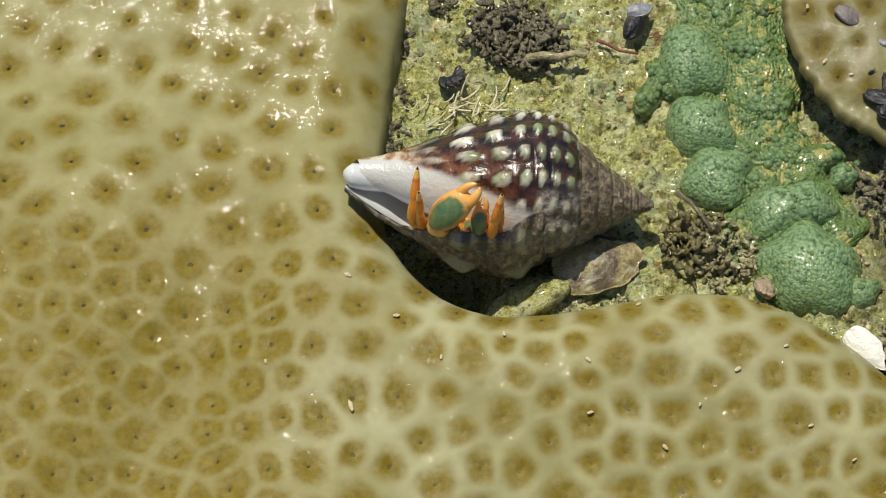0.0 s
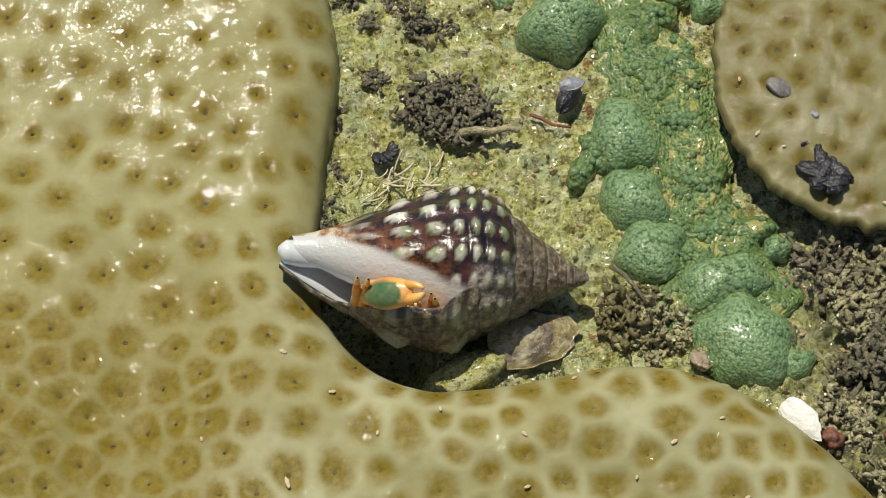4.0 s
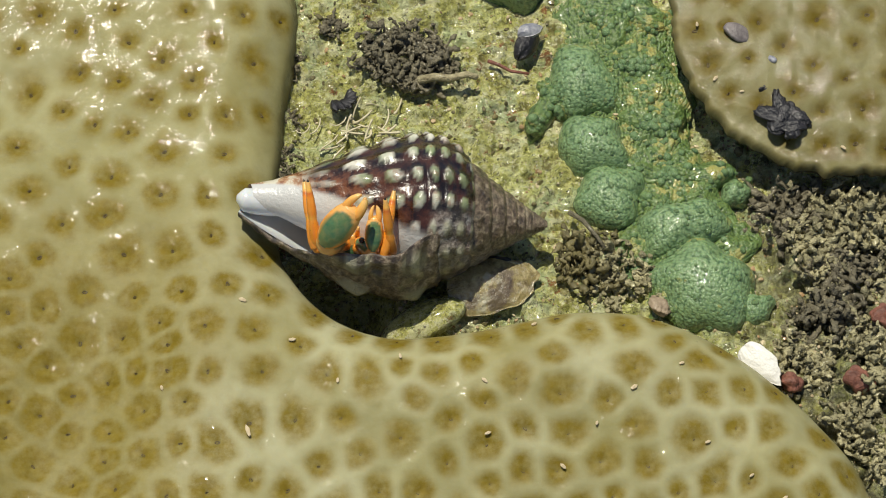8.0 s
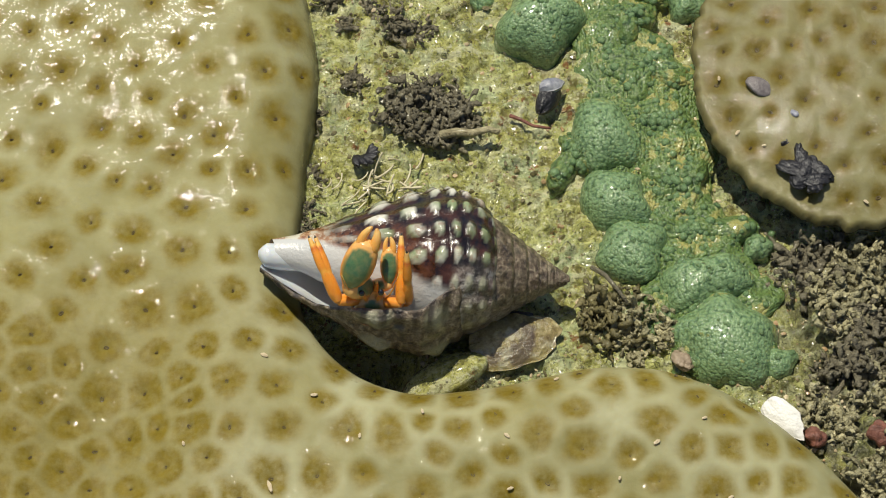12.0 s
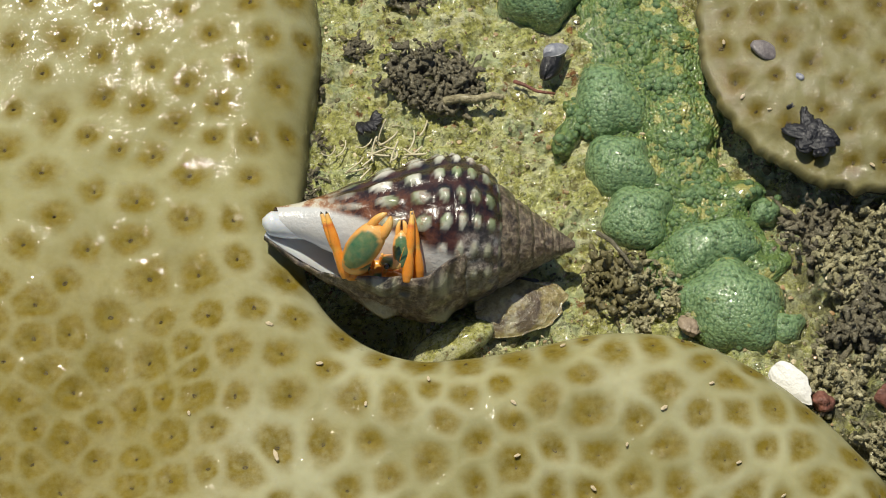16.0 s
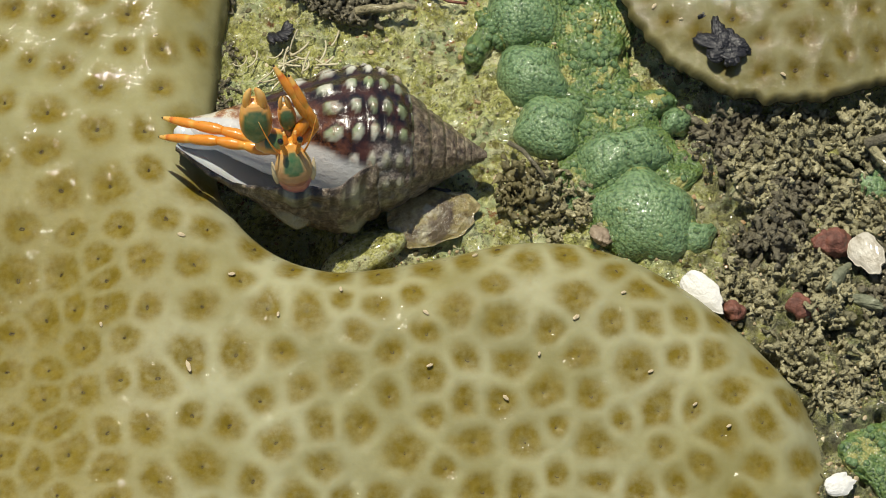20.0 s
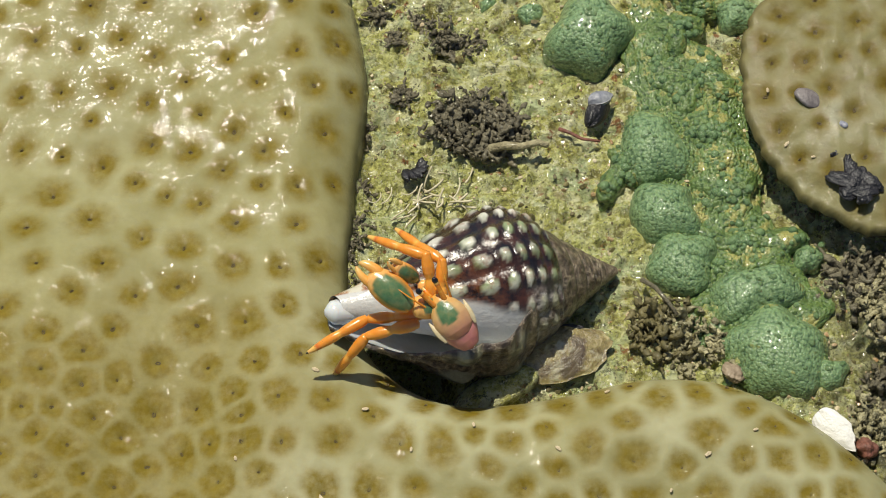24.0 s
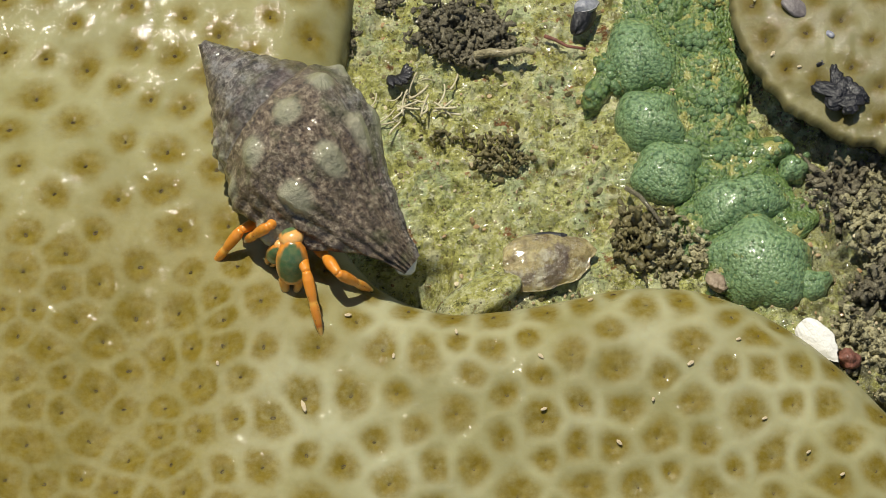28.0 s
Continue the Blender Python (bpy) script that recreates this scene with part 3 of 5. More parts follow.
def tuft(name, label, x, y, wide, deep, high, count, mat, seed, knob=0.42):
    """A knobbly clump: short branching rows of knobs that climb from the rock."""
    rng = np.random.RandomState(seed)
    ground = float(ground_height(np.array([x]), np.array([y]))[0])
    sectors = 7 if wide > 3 else 5 if wide > 1.5 else 3
    clumps = [([], [], [0]) for _ in range(sectors)]
    used = 0
    while used < count:
        a, r = rng.rand() * 6.28, math.sqrt(rng.rand())
        p = np.array([r * wide * math.cos(a), r * deep * math.sin(a), -0.3])
        way = np.array([math.cos(a) * r * 0.5, math.sin(a) * r * 0.5, 0.8]) + (rng.rand(3) - 0.5) * 1.2
        top = high * (1 - 0.6 * r * r) * (0.5 + 0.4 * rng.rand()) * (0.25 + 1.35 * float(vnoise(np.array(p[0] + 50.0), np.array(p[1] + 50.0), 0.45 * wide, seed % 90)))
        if vnoise(np.array(x + p[0]), np.array(y + p[1]), 1.5, 17) < 0.34:
            used += 1
            continue
        q = knob * (0.45 + 0.6 * rng.rand())
        chain = [p.copy()]
        while p[2] < top and len(chain) < 18 or len(chain) < 3:
            way = way * 0.65 + (rng.rand(3) - 0.5) * 1.5
            way[2] = max(way[2], 0.12)
            p = p + way / np.linalg.norm(way) * q * 1.35
            chain.append(p.copy())
        wide_at = [q * (0.40 + 1.5 * rng.rand() ** 1.5) for _ in chain]
        wide_at[-1] *= 0.55
        v, f = tube_arrays(chain, wide_at, 5)
        v = v + rng.randn(*v.shape) * 0.22 * q
        vs, fs, total = clumps[int(a / 6.2832 * sectors + 1.2 * r) % sectors]
        fs.extend([[i + total[0] for i in g] for g in f])
        vs.append(v)
        total[0], used = total[0] + len(v), used + len(chain)
    ob = empty(name, x, y, ground)
    for vs, fs, _ in clumps:
        if vs:
            mesh_object("clump", np.concatenate(vs), fs, mat, ob)
    return tagged(ob, label, "algae", "algae tufts")


tuft("algae_tuft", "dark knobbly algae tuft standing on the rock", 2.8, 14.0, 4.2, 3.3, 3.4, 3900, DARK_TUFT, 1, 0.25)
for k, (x, y, wide, high) in enumerate([(0.9, 25.0, 2.0, 1.9), (-5.7, 24.4, 0.9, 0.9), (-7.0, 27.6, 0.9, 0.9), (-3.6, 26.6, 1.1, 1.3), (-4.6, 18.0, 0.8, 0.6)]):
    tuft("algae_tuft", "small dark brown algae tuft on the rock", x, y, wide, wide * 0.75, high, int(430 * wide), DARK_TUFT, 10 + k, 0.19)
tuft("algae_tuft", "olive brown knobbly algae sprig on bare rock", 5.6, 0.6, 2.3, 1.7, 1.5, 800, OLIVE_TUFT, 20, 0.21)
tuft("algae_tuft", "olive brown knobbly algae sprig on bare rock", 1.6, 2.6, 2.2, 0.6, 0.7, 140, OLIVE_TUFT, 21, 0.19)
tuft("algae_tuft", "pale grey silted algae tuft beside the coral", 22.6, -10.2, 3.1, 2.8, 3.0, 1900, GREY_TUFT, 22, 0.26)
tuft("algae_tuft", "grey-brown silted algae tuft beside the coral", 19.4, -9.6, 2.2, 3.2, 2.2, 1500, OLIVE_TUFT, 23, 0.25)
for k, (x, y, wide, high, count) in enumerate([
        (38.2, -4.6, 2.8, 2.2, 150), (42.3, -6.0, 3.2, 3.4, 220), (46.8, -5.4, 3.2, 3.6, 220), (40.2, -9.5, 2.6, 2.4, 140), (45.0, -10.4, 3.0, 2.8, 190), (50.2, -12.0, 3.2, 3.0, 200),
        (55.5, -6.0, 3.4, 3.2, 200), (57.0, -12.5, 3.4, 2.8, 200), (42.4, -15.5, 3.0, 2.6, 190), (40.0, -20.2, 2.6, 2.6, 150), (45.4, -26.0, 3.0, 3.0, 190), (48.5, -22.5, 2.8, 2.5, 160),
        (53.5, -21.0, 3.2, 2.6, 180), (47.6, -30.5, 2.8, 2.4, 160), (53.6, -28.0, 3.2, 2.2, 180), (58.5, -19.0, 3.2, 2.4, 160), (55.0, -16.6, 2.4, 2.0, 110), (43.4, -3.2, 2.4, 4.2, 150), (48.2, -3.6, 2.6, 4.2, 150), (52.8, -3.2, 2.4, 4.0, 140), (39.6, -2.6, 1.8, 3.2, 100), (46.4, -18.2, 2.2, 2.2, 110)]):
    tuft("algae_tuft", "grey silt-covered branching algae tuft on rough rock", x, y, wide, wide * 0.8, high * 1.15, count * 9, GREY_TUFT if k % 4 else DARK_TUFT, 40 + k, 0.26)


# Dark clumps added to draw the contact shadow and debris along the coral's foot.
for k, (x, y) in enumerate([(-8.4, 14.6), (-9.1, 6.8), (-9.4, 3.6), (-9.8, 0.4), (-9.9, -2.6)]):
    tuft("algae_tuft", "low grey-black clumps standing in for shadow and debris along the coral's foot", x, y, 0.7, 1.7, 0.9, 280, DARK_TUFT, 80 + k, 0.17)


# ---- worm tubes ----
def worm_tubes():
    rng = np.random.RandomState(5)
    ob = empty("worm_tube_cluster", -2.2, 6.2, 0)
    for k in range(24):
        a = rng.rand() * 6.28
        p = np.array([rng.randn() * 2.4, rng.randn() * 1.3, 0.4 + 0.5 * rng.rand()])
        way, pts = np.array([math.cos(a), math.sin(a), 0.25 * rng.randn()]), []
        turn = rng.randn() * 0.26
        for _ in range(8):
            pts.append(p.copy())
            c, s = math.cos(turn), math.sin(turn)
            way = np.array([way[0] * c - way[1] * s, way[0] * s + way[1] * c, way[2] + 0.12 * rng.randn()])
            p = p + way * (0.22 + 0.2 * rng.rand())
        r = 0.065 + 0.05 * rng.rand()
        v, f = tube_arrays(pts, [r * (1 + 0.15 * rng.randn()) for _ in pts], 7)
        mesh_object("tube", v, f, TUBE, ob)
    tagged(ob, "tangle of pale chalky worm tubes on the rock", "worm tubes")


worm_tubes()


def twig(x, y, z, points, radius, mat, label):
    v, f = tube_arrays(points, [radius * (1.1 - 0.5 * k / len(points)) for k in range(len(points))], 8)
    ob = mesh_object("twig", v, f, mat)
    ob.matrix_world = pose(x * MM, y * MM, z * MM)
    return tagged(ob, label, "twig", "twigs")


OLD_TWIG = simple("silted_twig", (0.20, 0.165, 0.085), (0.52, 0.46, 0.27), 0.8, 0.6, 0.1, 0.3)
twig(5.2, 10.6, 1.6, [(-1.5, 0.3, 0), (0, 0.5, 0.3), (1.6, 0.2, 0.5), (3.2, 0.6, 0.6), (4.2, 0.3, 0.5)], 0.45, OLD_TWIG, "silted pale brown twig lying on the rock")
twig(12.0, 12.6, 0.9, [(-1.4, 0.8, 0.2), (-0.4, 0.3, 0.3), (0.8, -0.4, 0.2), (2.6, -0.6, 0)], 0.20, RED, "rusty red algae sprig on the rock")
twig(19.2, -5.4, 1.6, [(-1.2, 1.2, 0), (0, 0, 0.6), (1.2, -1.6, 0.5), (2.0, -2.8, 0.2)], 0.24, DARK_TUFT, "black stiff twig stuck among algae")
twig(54.0, -9.0, 2.4, [(-1.6, 3.2, 0.3), (-0.5, 1.0, 0.6), (1.2, -1.2, 0.4), (3.4, -3.0, 0)], 0.45, GREY_TUFT, "grey forked twig lying among algae")
twig(52.0, -6.4, 3.0, [(0, 0.4, 0), (2.2, 0.9, 0.5), (4.6, 0.6, 0.6), (7, 1.2, 0.2)], 0.5, DARK_TUFT, "dark grey twig lying among algae")


# ---- shells and stones ----
def valve(name, label, x, y, z, length, width, arch, mat, spin, tilt, seed, ridges=9, category="shell", thick=0.25, wave=0.06, power=1.3):
    """One bowed valve that fans out from its hinge, with growth lines, a ragged margin and a rim of some thickness."""
    n, m = 22, 30
    s, p = np.meshgrid(np.linspace(0.02, 1, n), np.linspace(-1, 1, m), indexing="ij")
    a = p * 1.5
    ragged = 1 + wave * (np.sin(3 * a + seed) + 0.6 * np.sin(8 * a + 2 * seed) + 0.5 * np.sin(17 * a + seed))
    r = s * length * np.cos(a) ** power * ragged
    px, py = r * np.cos(a), r * np.sin(a)
    py = py * width / max(py.max() - py.min(), 1e-6)
    pz = arch * (4 * s * (1.04 - s)) ** 0.6 * np.cos(a) ** 0.5 * (1 - 0.3 * s) + 0.02 * length / 4 * np.sin(s * ridges * 6.28) * s + wave * 1.2 * fbm(px + 30, py + 30, 1.6, seed, 3) * s
    top = np.stack([px, py, pz], -1).reshape(-1, 3)
    low = np.stack([px, py * 0.97, pz - thick], -1).reshape(-1, 3)
    f = grid_faces(n, m)
    rim = [k for k in range(m)] + [k * m + m - 1 for k in range(1, n)] + [(n - 1) * m + k for k in range(m - 2, -1, -1)] + [k * m for k in range(n - 2, 0, -1)]
    sides = [[rim[k], rim[(k + 1) % len(rim)], rim[(k + 1) % len(rim)] + n * m, rim[k] + n * m] for k in range(len(rim))]
    ob = mesh_object(name, np.concatenate([top, low]), f.tolist() + (f[:, ::-1] + n * m).tolist() + sides, mat)
    ob.matrix_world = pose(x * MM, y * MM, z * MM, tilt[0], tilt[1], spin)
    return tagged(ob, label, category)


def stone(name, label, x, y, z, size, mat, seed, category="pebble", ball=ICO2, group="", jag=0.28):
    rng = np.random.RandomState(seed)
    ball = ICO4 if ball is ICO2 else ball
    lump = sum(np.sin(ball[0] @ (rng.randn(3) * (1.2 + 0.9 * k)) + 6 * rng.rand())[:, None] / (1 + 0.45 * k) for k in range(7))
    v = ball[0] * np.array(size) * (1 + jag * 0.55 * lump)
    ob = mesh_object(name, v, ball[1], mat)
    ob.matrix_world = pose(x * MM, y * MM, z * MM, rng.rand() * 30, rng.rand() * 30, rng.rand() * 360)
    return tagged(ob, label, category, group)


mussel = empty("mussel", 14.6, 15.6, 0.8)
for part_name, mat, dx, dy, dz, spin, tilt in (("dark_valve", BLACK_SHELL, -1.2, -2.0, 0.2, 62, (35, 0)), ("worn_valve", BLUE_NACRE, -1.0, 0.2, 0.9, 30, (-20, 10))):
    o = valve(part_name, "", 0, 0, 0, 4.4 if mat is BLACK_SHELL else 2.8, 2.3 if mat is BLACK_SHELL else 1.8, 1.1, mat, 0, (0, 0), 4)
    o.parent, o.matrix_basis = mussel, pose(dx * MM, dy * MM, dz * MM, tilt[0], tilt[1], spin)
    del o["category"]
tagged(mussel, "black mussel with worn blue-white top, wedged on rock", "mussel")

cluster = empty("mussel_cluster", 39.4, 3.8, 5.4)
for k, (dx, dy, spin, size) in enumerate([(-2.2, 0.7, -20, 1.5), (-1.2, -0.8, 40, 1.4), (0.2, 1.2, -70, 1.5), (0.6, -0.9, 15, 1.5), (-0.9, 1.7, 100, 1.2), (-1.3, 3.6, 70, 0.8), (1.6, 0.2, 150, 1.3), (-2.9, 4.6, 20, 0.6), (-0.2, 0.2, 60, 1.6), (0.7, -2.2, 30, 1.0), (-1.0, 2.7, 10, 0.6)]):
    o = stone("valve", "", 0, 0, 0, (size * 0.95, size * 0.6, 0.4), BLACK_SHELL, 30 + k, jag=0.3)
    o.parent, o.matrix_basis = cluster, pose((0.72 * dx - 0.2) * MM, 0.75 * dy * MM, 0.05 * MM, 18 * (k % 3 - 1), 14 * (k % 2) - 7, spin)
    del o["category"]
tagged(cluster, "clump of small black mussels on the coral plate", "mussels")
stone("pebble", "grey-violet oval pebble sitting on the coral plate", 34.9, 13.2, 6.3, (1.1, 1.5, 0.5), simple("grey_violet", (0.10, 0.085, 0.085), (0.25, 0.22, 0.21), 0.8, 0.5, 0.2), 3, jag=0.1)
stone("pebble", "tiny grey pebble on the coral plate", 38.0, 10.2, 6.1, (0.35, 0.6, 0.3), BLUE_NACRE, 4, jag=0.1)

urchin = empty("black_spat", -3.9, 8.6, 0.6)
for k in range(7):
    o = valve("valve", "", 0, 0, 0, 1.9, 0.8, 0.4, BLACK_SHELL, 0, (0, 0), 50 + k)
    o.parent, o.matrix_basis = urchin, pose((-0.9 + 0.2 * k) * MM, (0.5 - 0.1 * k) * MM, (0.2 + 0.1 * (k % 2)) * MM, 20 * (k % 3 - 1), -25, -80 + 24 * k)
    del o["category"]
tagged(urchin, "fan of tiny black mussel spat on the rock", "mussels")

valve("oyster_shell", "translucent horn-brown oyster shell lying on rock", 6.0, -12.4, 1.2, 9.0, 5.8, 1.2, OYSTER, 8, (10, 4), 6, 6, "oyster", 0.35, 0.045, 0.30)
valve("mussel", "small black mussel behind the oyster shell", 8.4, -9.7, 1.2, 4.0, 1.8, 0.5, BLACK_SHELL, 2, (24, 0), 9, 5, "mussel")
valve("shell_chip", "bright white broken shell chip beside the coral", 33.9, -18.9, 1.8, 4.6, 3.0, 0.6, WHITE_CHIP, -52, (25, 6), 7, 3, "shell", 0.4, 0.08, 0.5)
stone("pebble", "pinkish beige pebble wedged beside the coral", 26.3, -14.2, 1.0, (1.3, 1.0, 0.8), PINK, 10)
stone("red_stone", "dark reddish brown crusted stone among grey algae", 44.5, -22.2, 1.0, (1.6, 1.1, 0.8), RED, 11, "stone")
stone("red_stone", "brick red crusted stone under grey algae", 48.0, -15.6, 1.4, (1.9, 1.4, 1.0), RED, 12, "stone")
stone("red_stone", "dark red crusted stone beside the coral", 38.2, -22.6, 1.2, (1.2, 1.0, 0.9), RED, 13, "stone")
valve("shell_chip", "pale cream shell fragment among grey algae", 50.2, -15.4, 1.9, 4.0, 3.2, 0.4, simple("cream_shell", (0.34, 0.29, 0.20), (0.62, 0.58, 0.48), 1.2, 0.4, 0.2), -62, (18, 0), 14, 4, "shell", 0.3, 0.08, 0.4)
stone("barnacle", "grey-green pointed barnacle plate on the rock", 48.4, -19.3, 1.4, (0.55, 2.1, 0.6), BARNACLE, 15, "barnacle")
stone("barnacle", "grey-green pointed barnacle plate on the rock", 50.4, -21.8, 1.2, (0.5, 1.8, 0.5), BARNACLE, 16, "barnacle")
valve("shell_chip", "white shell fragment lying beside the coral", 45.2, -41.0, 1.2, 3.0, 2.2, 0.5, WHITE_CHIP, 20, (10, 0), 17, 3, "shell", 0.3, 0.08, 0.5)
valve("shell_chip", "small white shell fragment under a twig", 54.4, -8.2, 1.8, 2.6, 1.1, 0.4, WHITE_CHIP, 75, (10, 0), 18, 3, "shell", 0.3, 0.1)
stone("flat_stone", "yellow-green crusted stone in the crevice below coral", 3.7, -15.4, 0.4, (4.3, 2.1, 1.4), ROCK, 19, "stone", ICO3, jag=0.08)


# ---- polyps' mouths ----
MOUTH = simple("polyp_mouth", (0.040, 0.026, 0.006), (0.115, 0.078, 0.016), 0.3, 0.5, 0.08, 0.03)


def mouth_mesh(seed):
    """A puckered slit: a low ring of lips round a sunken middle."""
    rng = np.random.RandomState(seed)
    sides, rings = 12, ((0.42, -0.10), (0.34, 0.02), (0.24, 0.035), (0.14, -0.03), (0.07, -0.16))
    long, lean = 1.0 + 0.35 * rng.rand(), 0.45 + 0.3 * rng.rand()
    v = []
    for r, z in rings:
        for k in range(sides):
            a, q = k * 2 * math.pi / sides, r * (1 + 0.18 * (rng.rand() - 0.5))
            v.append((q * long * math.cos(a), q * lean * math.sin(a), z))
    ob = mesh_object("polyp", v, grid_faces(len(rings), sides, wrap=True).tolist() + [list(range((len(rings) - 1) * sides, len(rings) * sides))], MOUTH)
    me = ob.data
    bpy.data.objects.remove(ob)
    return me


MOUTHS = [mouth_mesh(k) for k in range(5)]


def place_mouths(ob, places, seed, scale):
    rng = np.random.RandomState(seed)
    me = next(o for o in ob.children if o.name.startswith("flesh")).data
    co = np.zeros(len(me.vertices) * 3)
    me.vertices.foreach_get("co", co)
    co = co.reshape(-1, 3) / MM
    base = np.array(ob.matrix_world.translation) / MM
    for x, y in places:
        d = (co[:, 0] + base[0] - x) ** 2 + (co[:, 1] + base[1] - y) ** 2
        k = int(np.argmin(d))
        o = new("polyp", MOUTHS[rng.randint(5)])
        o.parent = ob
        n = me.vertices[k].normal
        m = n.to_track_quat("Z", "Y").to_matrix().to_4x4()
        near = co[d < 0.5]
        z = float(near[:, 2].mean())
        size = scale * (0.7 + 0.6 * rng.rand())
        o.matrix_basis = Matrix.Translation(Vector((x - base[0], y - base[1], z - 0.12)) * MM) @ pose(0, 0, 0, 0, 0, rng.rand() * 360) @ Matrix.Diagonal((size, size, 1, 1))


def within(places, low, high, most):
    q = [p for p in places if low[0] < p[0] < high[0] and low[1] < p[1] < high[1]]
    return sorted(q, key=lambda p: math.hypot(p[0] + 4, p[1] + 12))[:most]


bpy.context.view_layer.update()
place_mouths(big_colony, within(big_polyps, (-50, -44), (45, 36), 300), 4, 0.6)
place_mouths(plate_colony, within(plate_polyps, (28, -3), (64, 34), 90), 6, 0.75)


# ---- sand ----
def drop(x, y):
    """The level of what lies uppermost at a place."""
    d, _, _ = depth_inside(np.array([x]), np.array([y]), closed_curve(MAIN_LINE))
    e, _, _ = depth_inside(np.array([x]), np.array([y]), closed_curve(PLATE_LINE))
    if d[0] > 0.3:
        return float(main_height(np.array([x]), np.array([y]), d)[0])
    if e[0] > 0.3:
        return float(plate_height(np.array([x]), np.array([y]), e)[0])
    return float(ground_height(np.array([x]), np.array([y]))[0])


for k, (x, y, long) in enumerate([(-13.1, -16.2, 0.45), (22.9, -26.0, 0.42), (9.2, -25.2, 0.4), (9.4, -30.0, 0.36), (-4.3, -24.6, 0.3), (-8.5, -20.3, 0.38), (-12.5, -29.4, 0.42), (16.2, -33.0, 0.4), (29.5, -31.0, 0.32),
                                   (33.4, -34.0, 0.3), (1.5, -22.2, 0.3), (14.0, -18.5, 0.32), (19.4, -29.2, 0.28), (-20.5, -24.8, 0.3), (-15.6, 6.5, 0.25), (27.4, -23.6, 0.3), (36.4, -36.0, 0.3), (32.5, 8.6, 0.4), (35.0, 7.0, 0.3), (44.5, 1.0, 0.35), (31.0, 14.5, 0.35)]):
    rng = np.random.RandomState(300 + k)
    v = ICO1[0] * np.array((long * (1.6 if k == 6 else 1), long * 0.5, long * 0.4)) * (1 + 0.3 * (rng.rand(len(ICO1[0]), 1) - 0.5))
    o = mesh_object("sand_grain", v, ICO1[1], SAND, smooth=False)
    o.matrix_world = pose(x * MM, y * MM, (drop(x, y) + 0.12) * MM, 0, 0, rng.rand() * 180)
    tagged(o, "pale sand grain lying on the coral", "sand grain", "sand grains")


def sand_stuff():
    rng = np.random.RandomState(9)
    places, radii = [], []
    for _ in range(5200):
        x, y = -9 + 68 * rng.rand(), -42 + 76 * rng.rand()
        if rng.rand() > 0.35 + 0.65 * (x > 30):
            continue
        places.append((x, y, float(ground_height(np.array([x]), np.array([y]))[0]) + 0.05)), radii.append(0.08 + 0.20 * rng.rand() ** 3)
    v, f = blobs(places, radii, rng, ICO1, 0.5, 0.3)
    tagged(mesh_object("sand", v, f, SAND, smooth=False), "scattered pale and rusty sand grains on the rock", "sand", kind="stuff")


def crumb_stuff():
    """Dark crumbs of dead algae between the larger things."""
    rng = np.random.RandomState(19)
    places, radii = [], []
    while len(places) < 1100:
        x, y = -9 + 68 * rng.rand(), -42 + 76 * rng.rand()
        if float(vnoise(np.array(x), np.array(y), 4.0, 23)) * rng.rand() < 0.42:
            continue
        places.append((x, y, float(ground_height(np.array([x]), np.array([y]))[0]) + 0.05))
        radii.append(0.10 + 0.26 * rng.rand() ** 2)
    v, f = blobs(places, radii, rng, ICO1, 0.5, 0.35)
    tagged(mesh_object("algae_crumbs", v, f, OLIVE_TUFT, smooth=False), "scattered dark crumbs of algae on the rock", "algae", kind="stuff")


sand_stuff()
crumb_stuff()


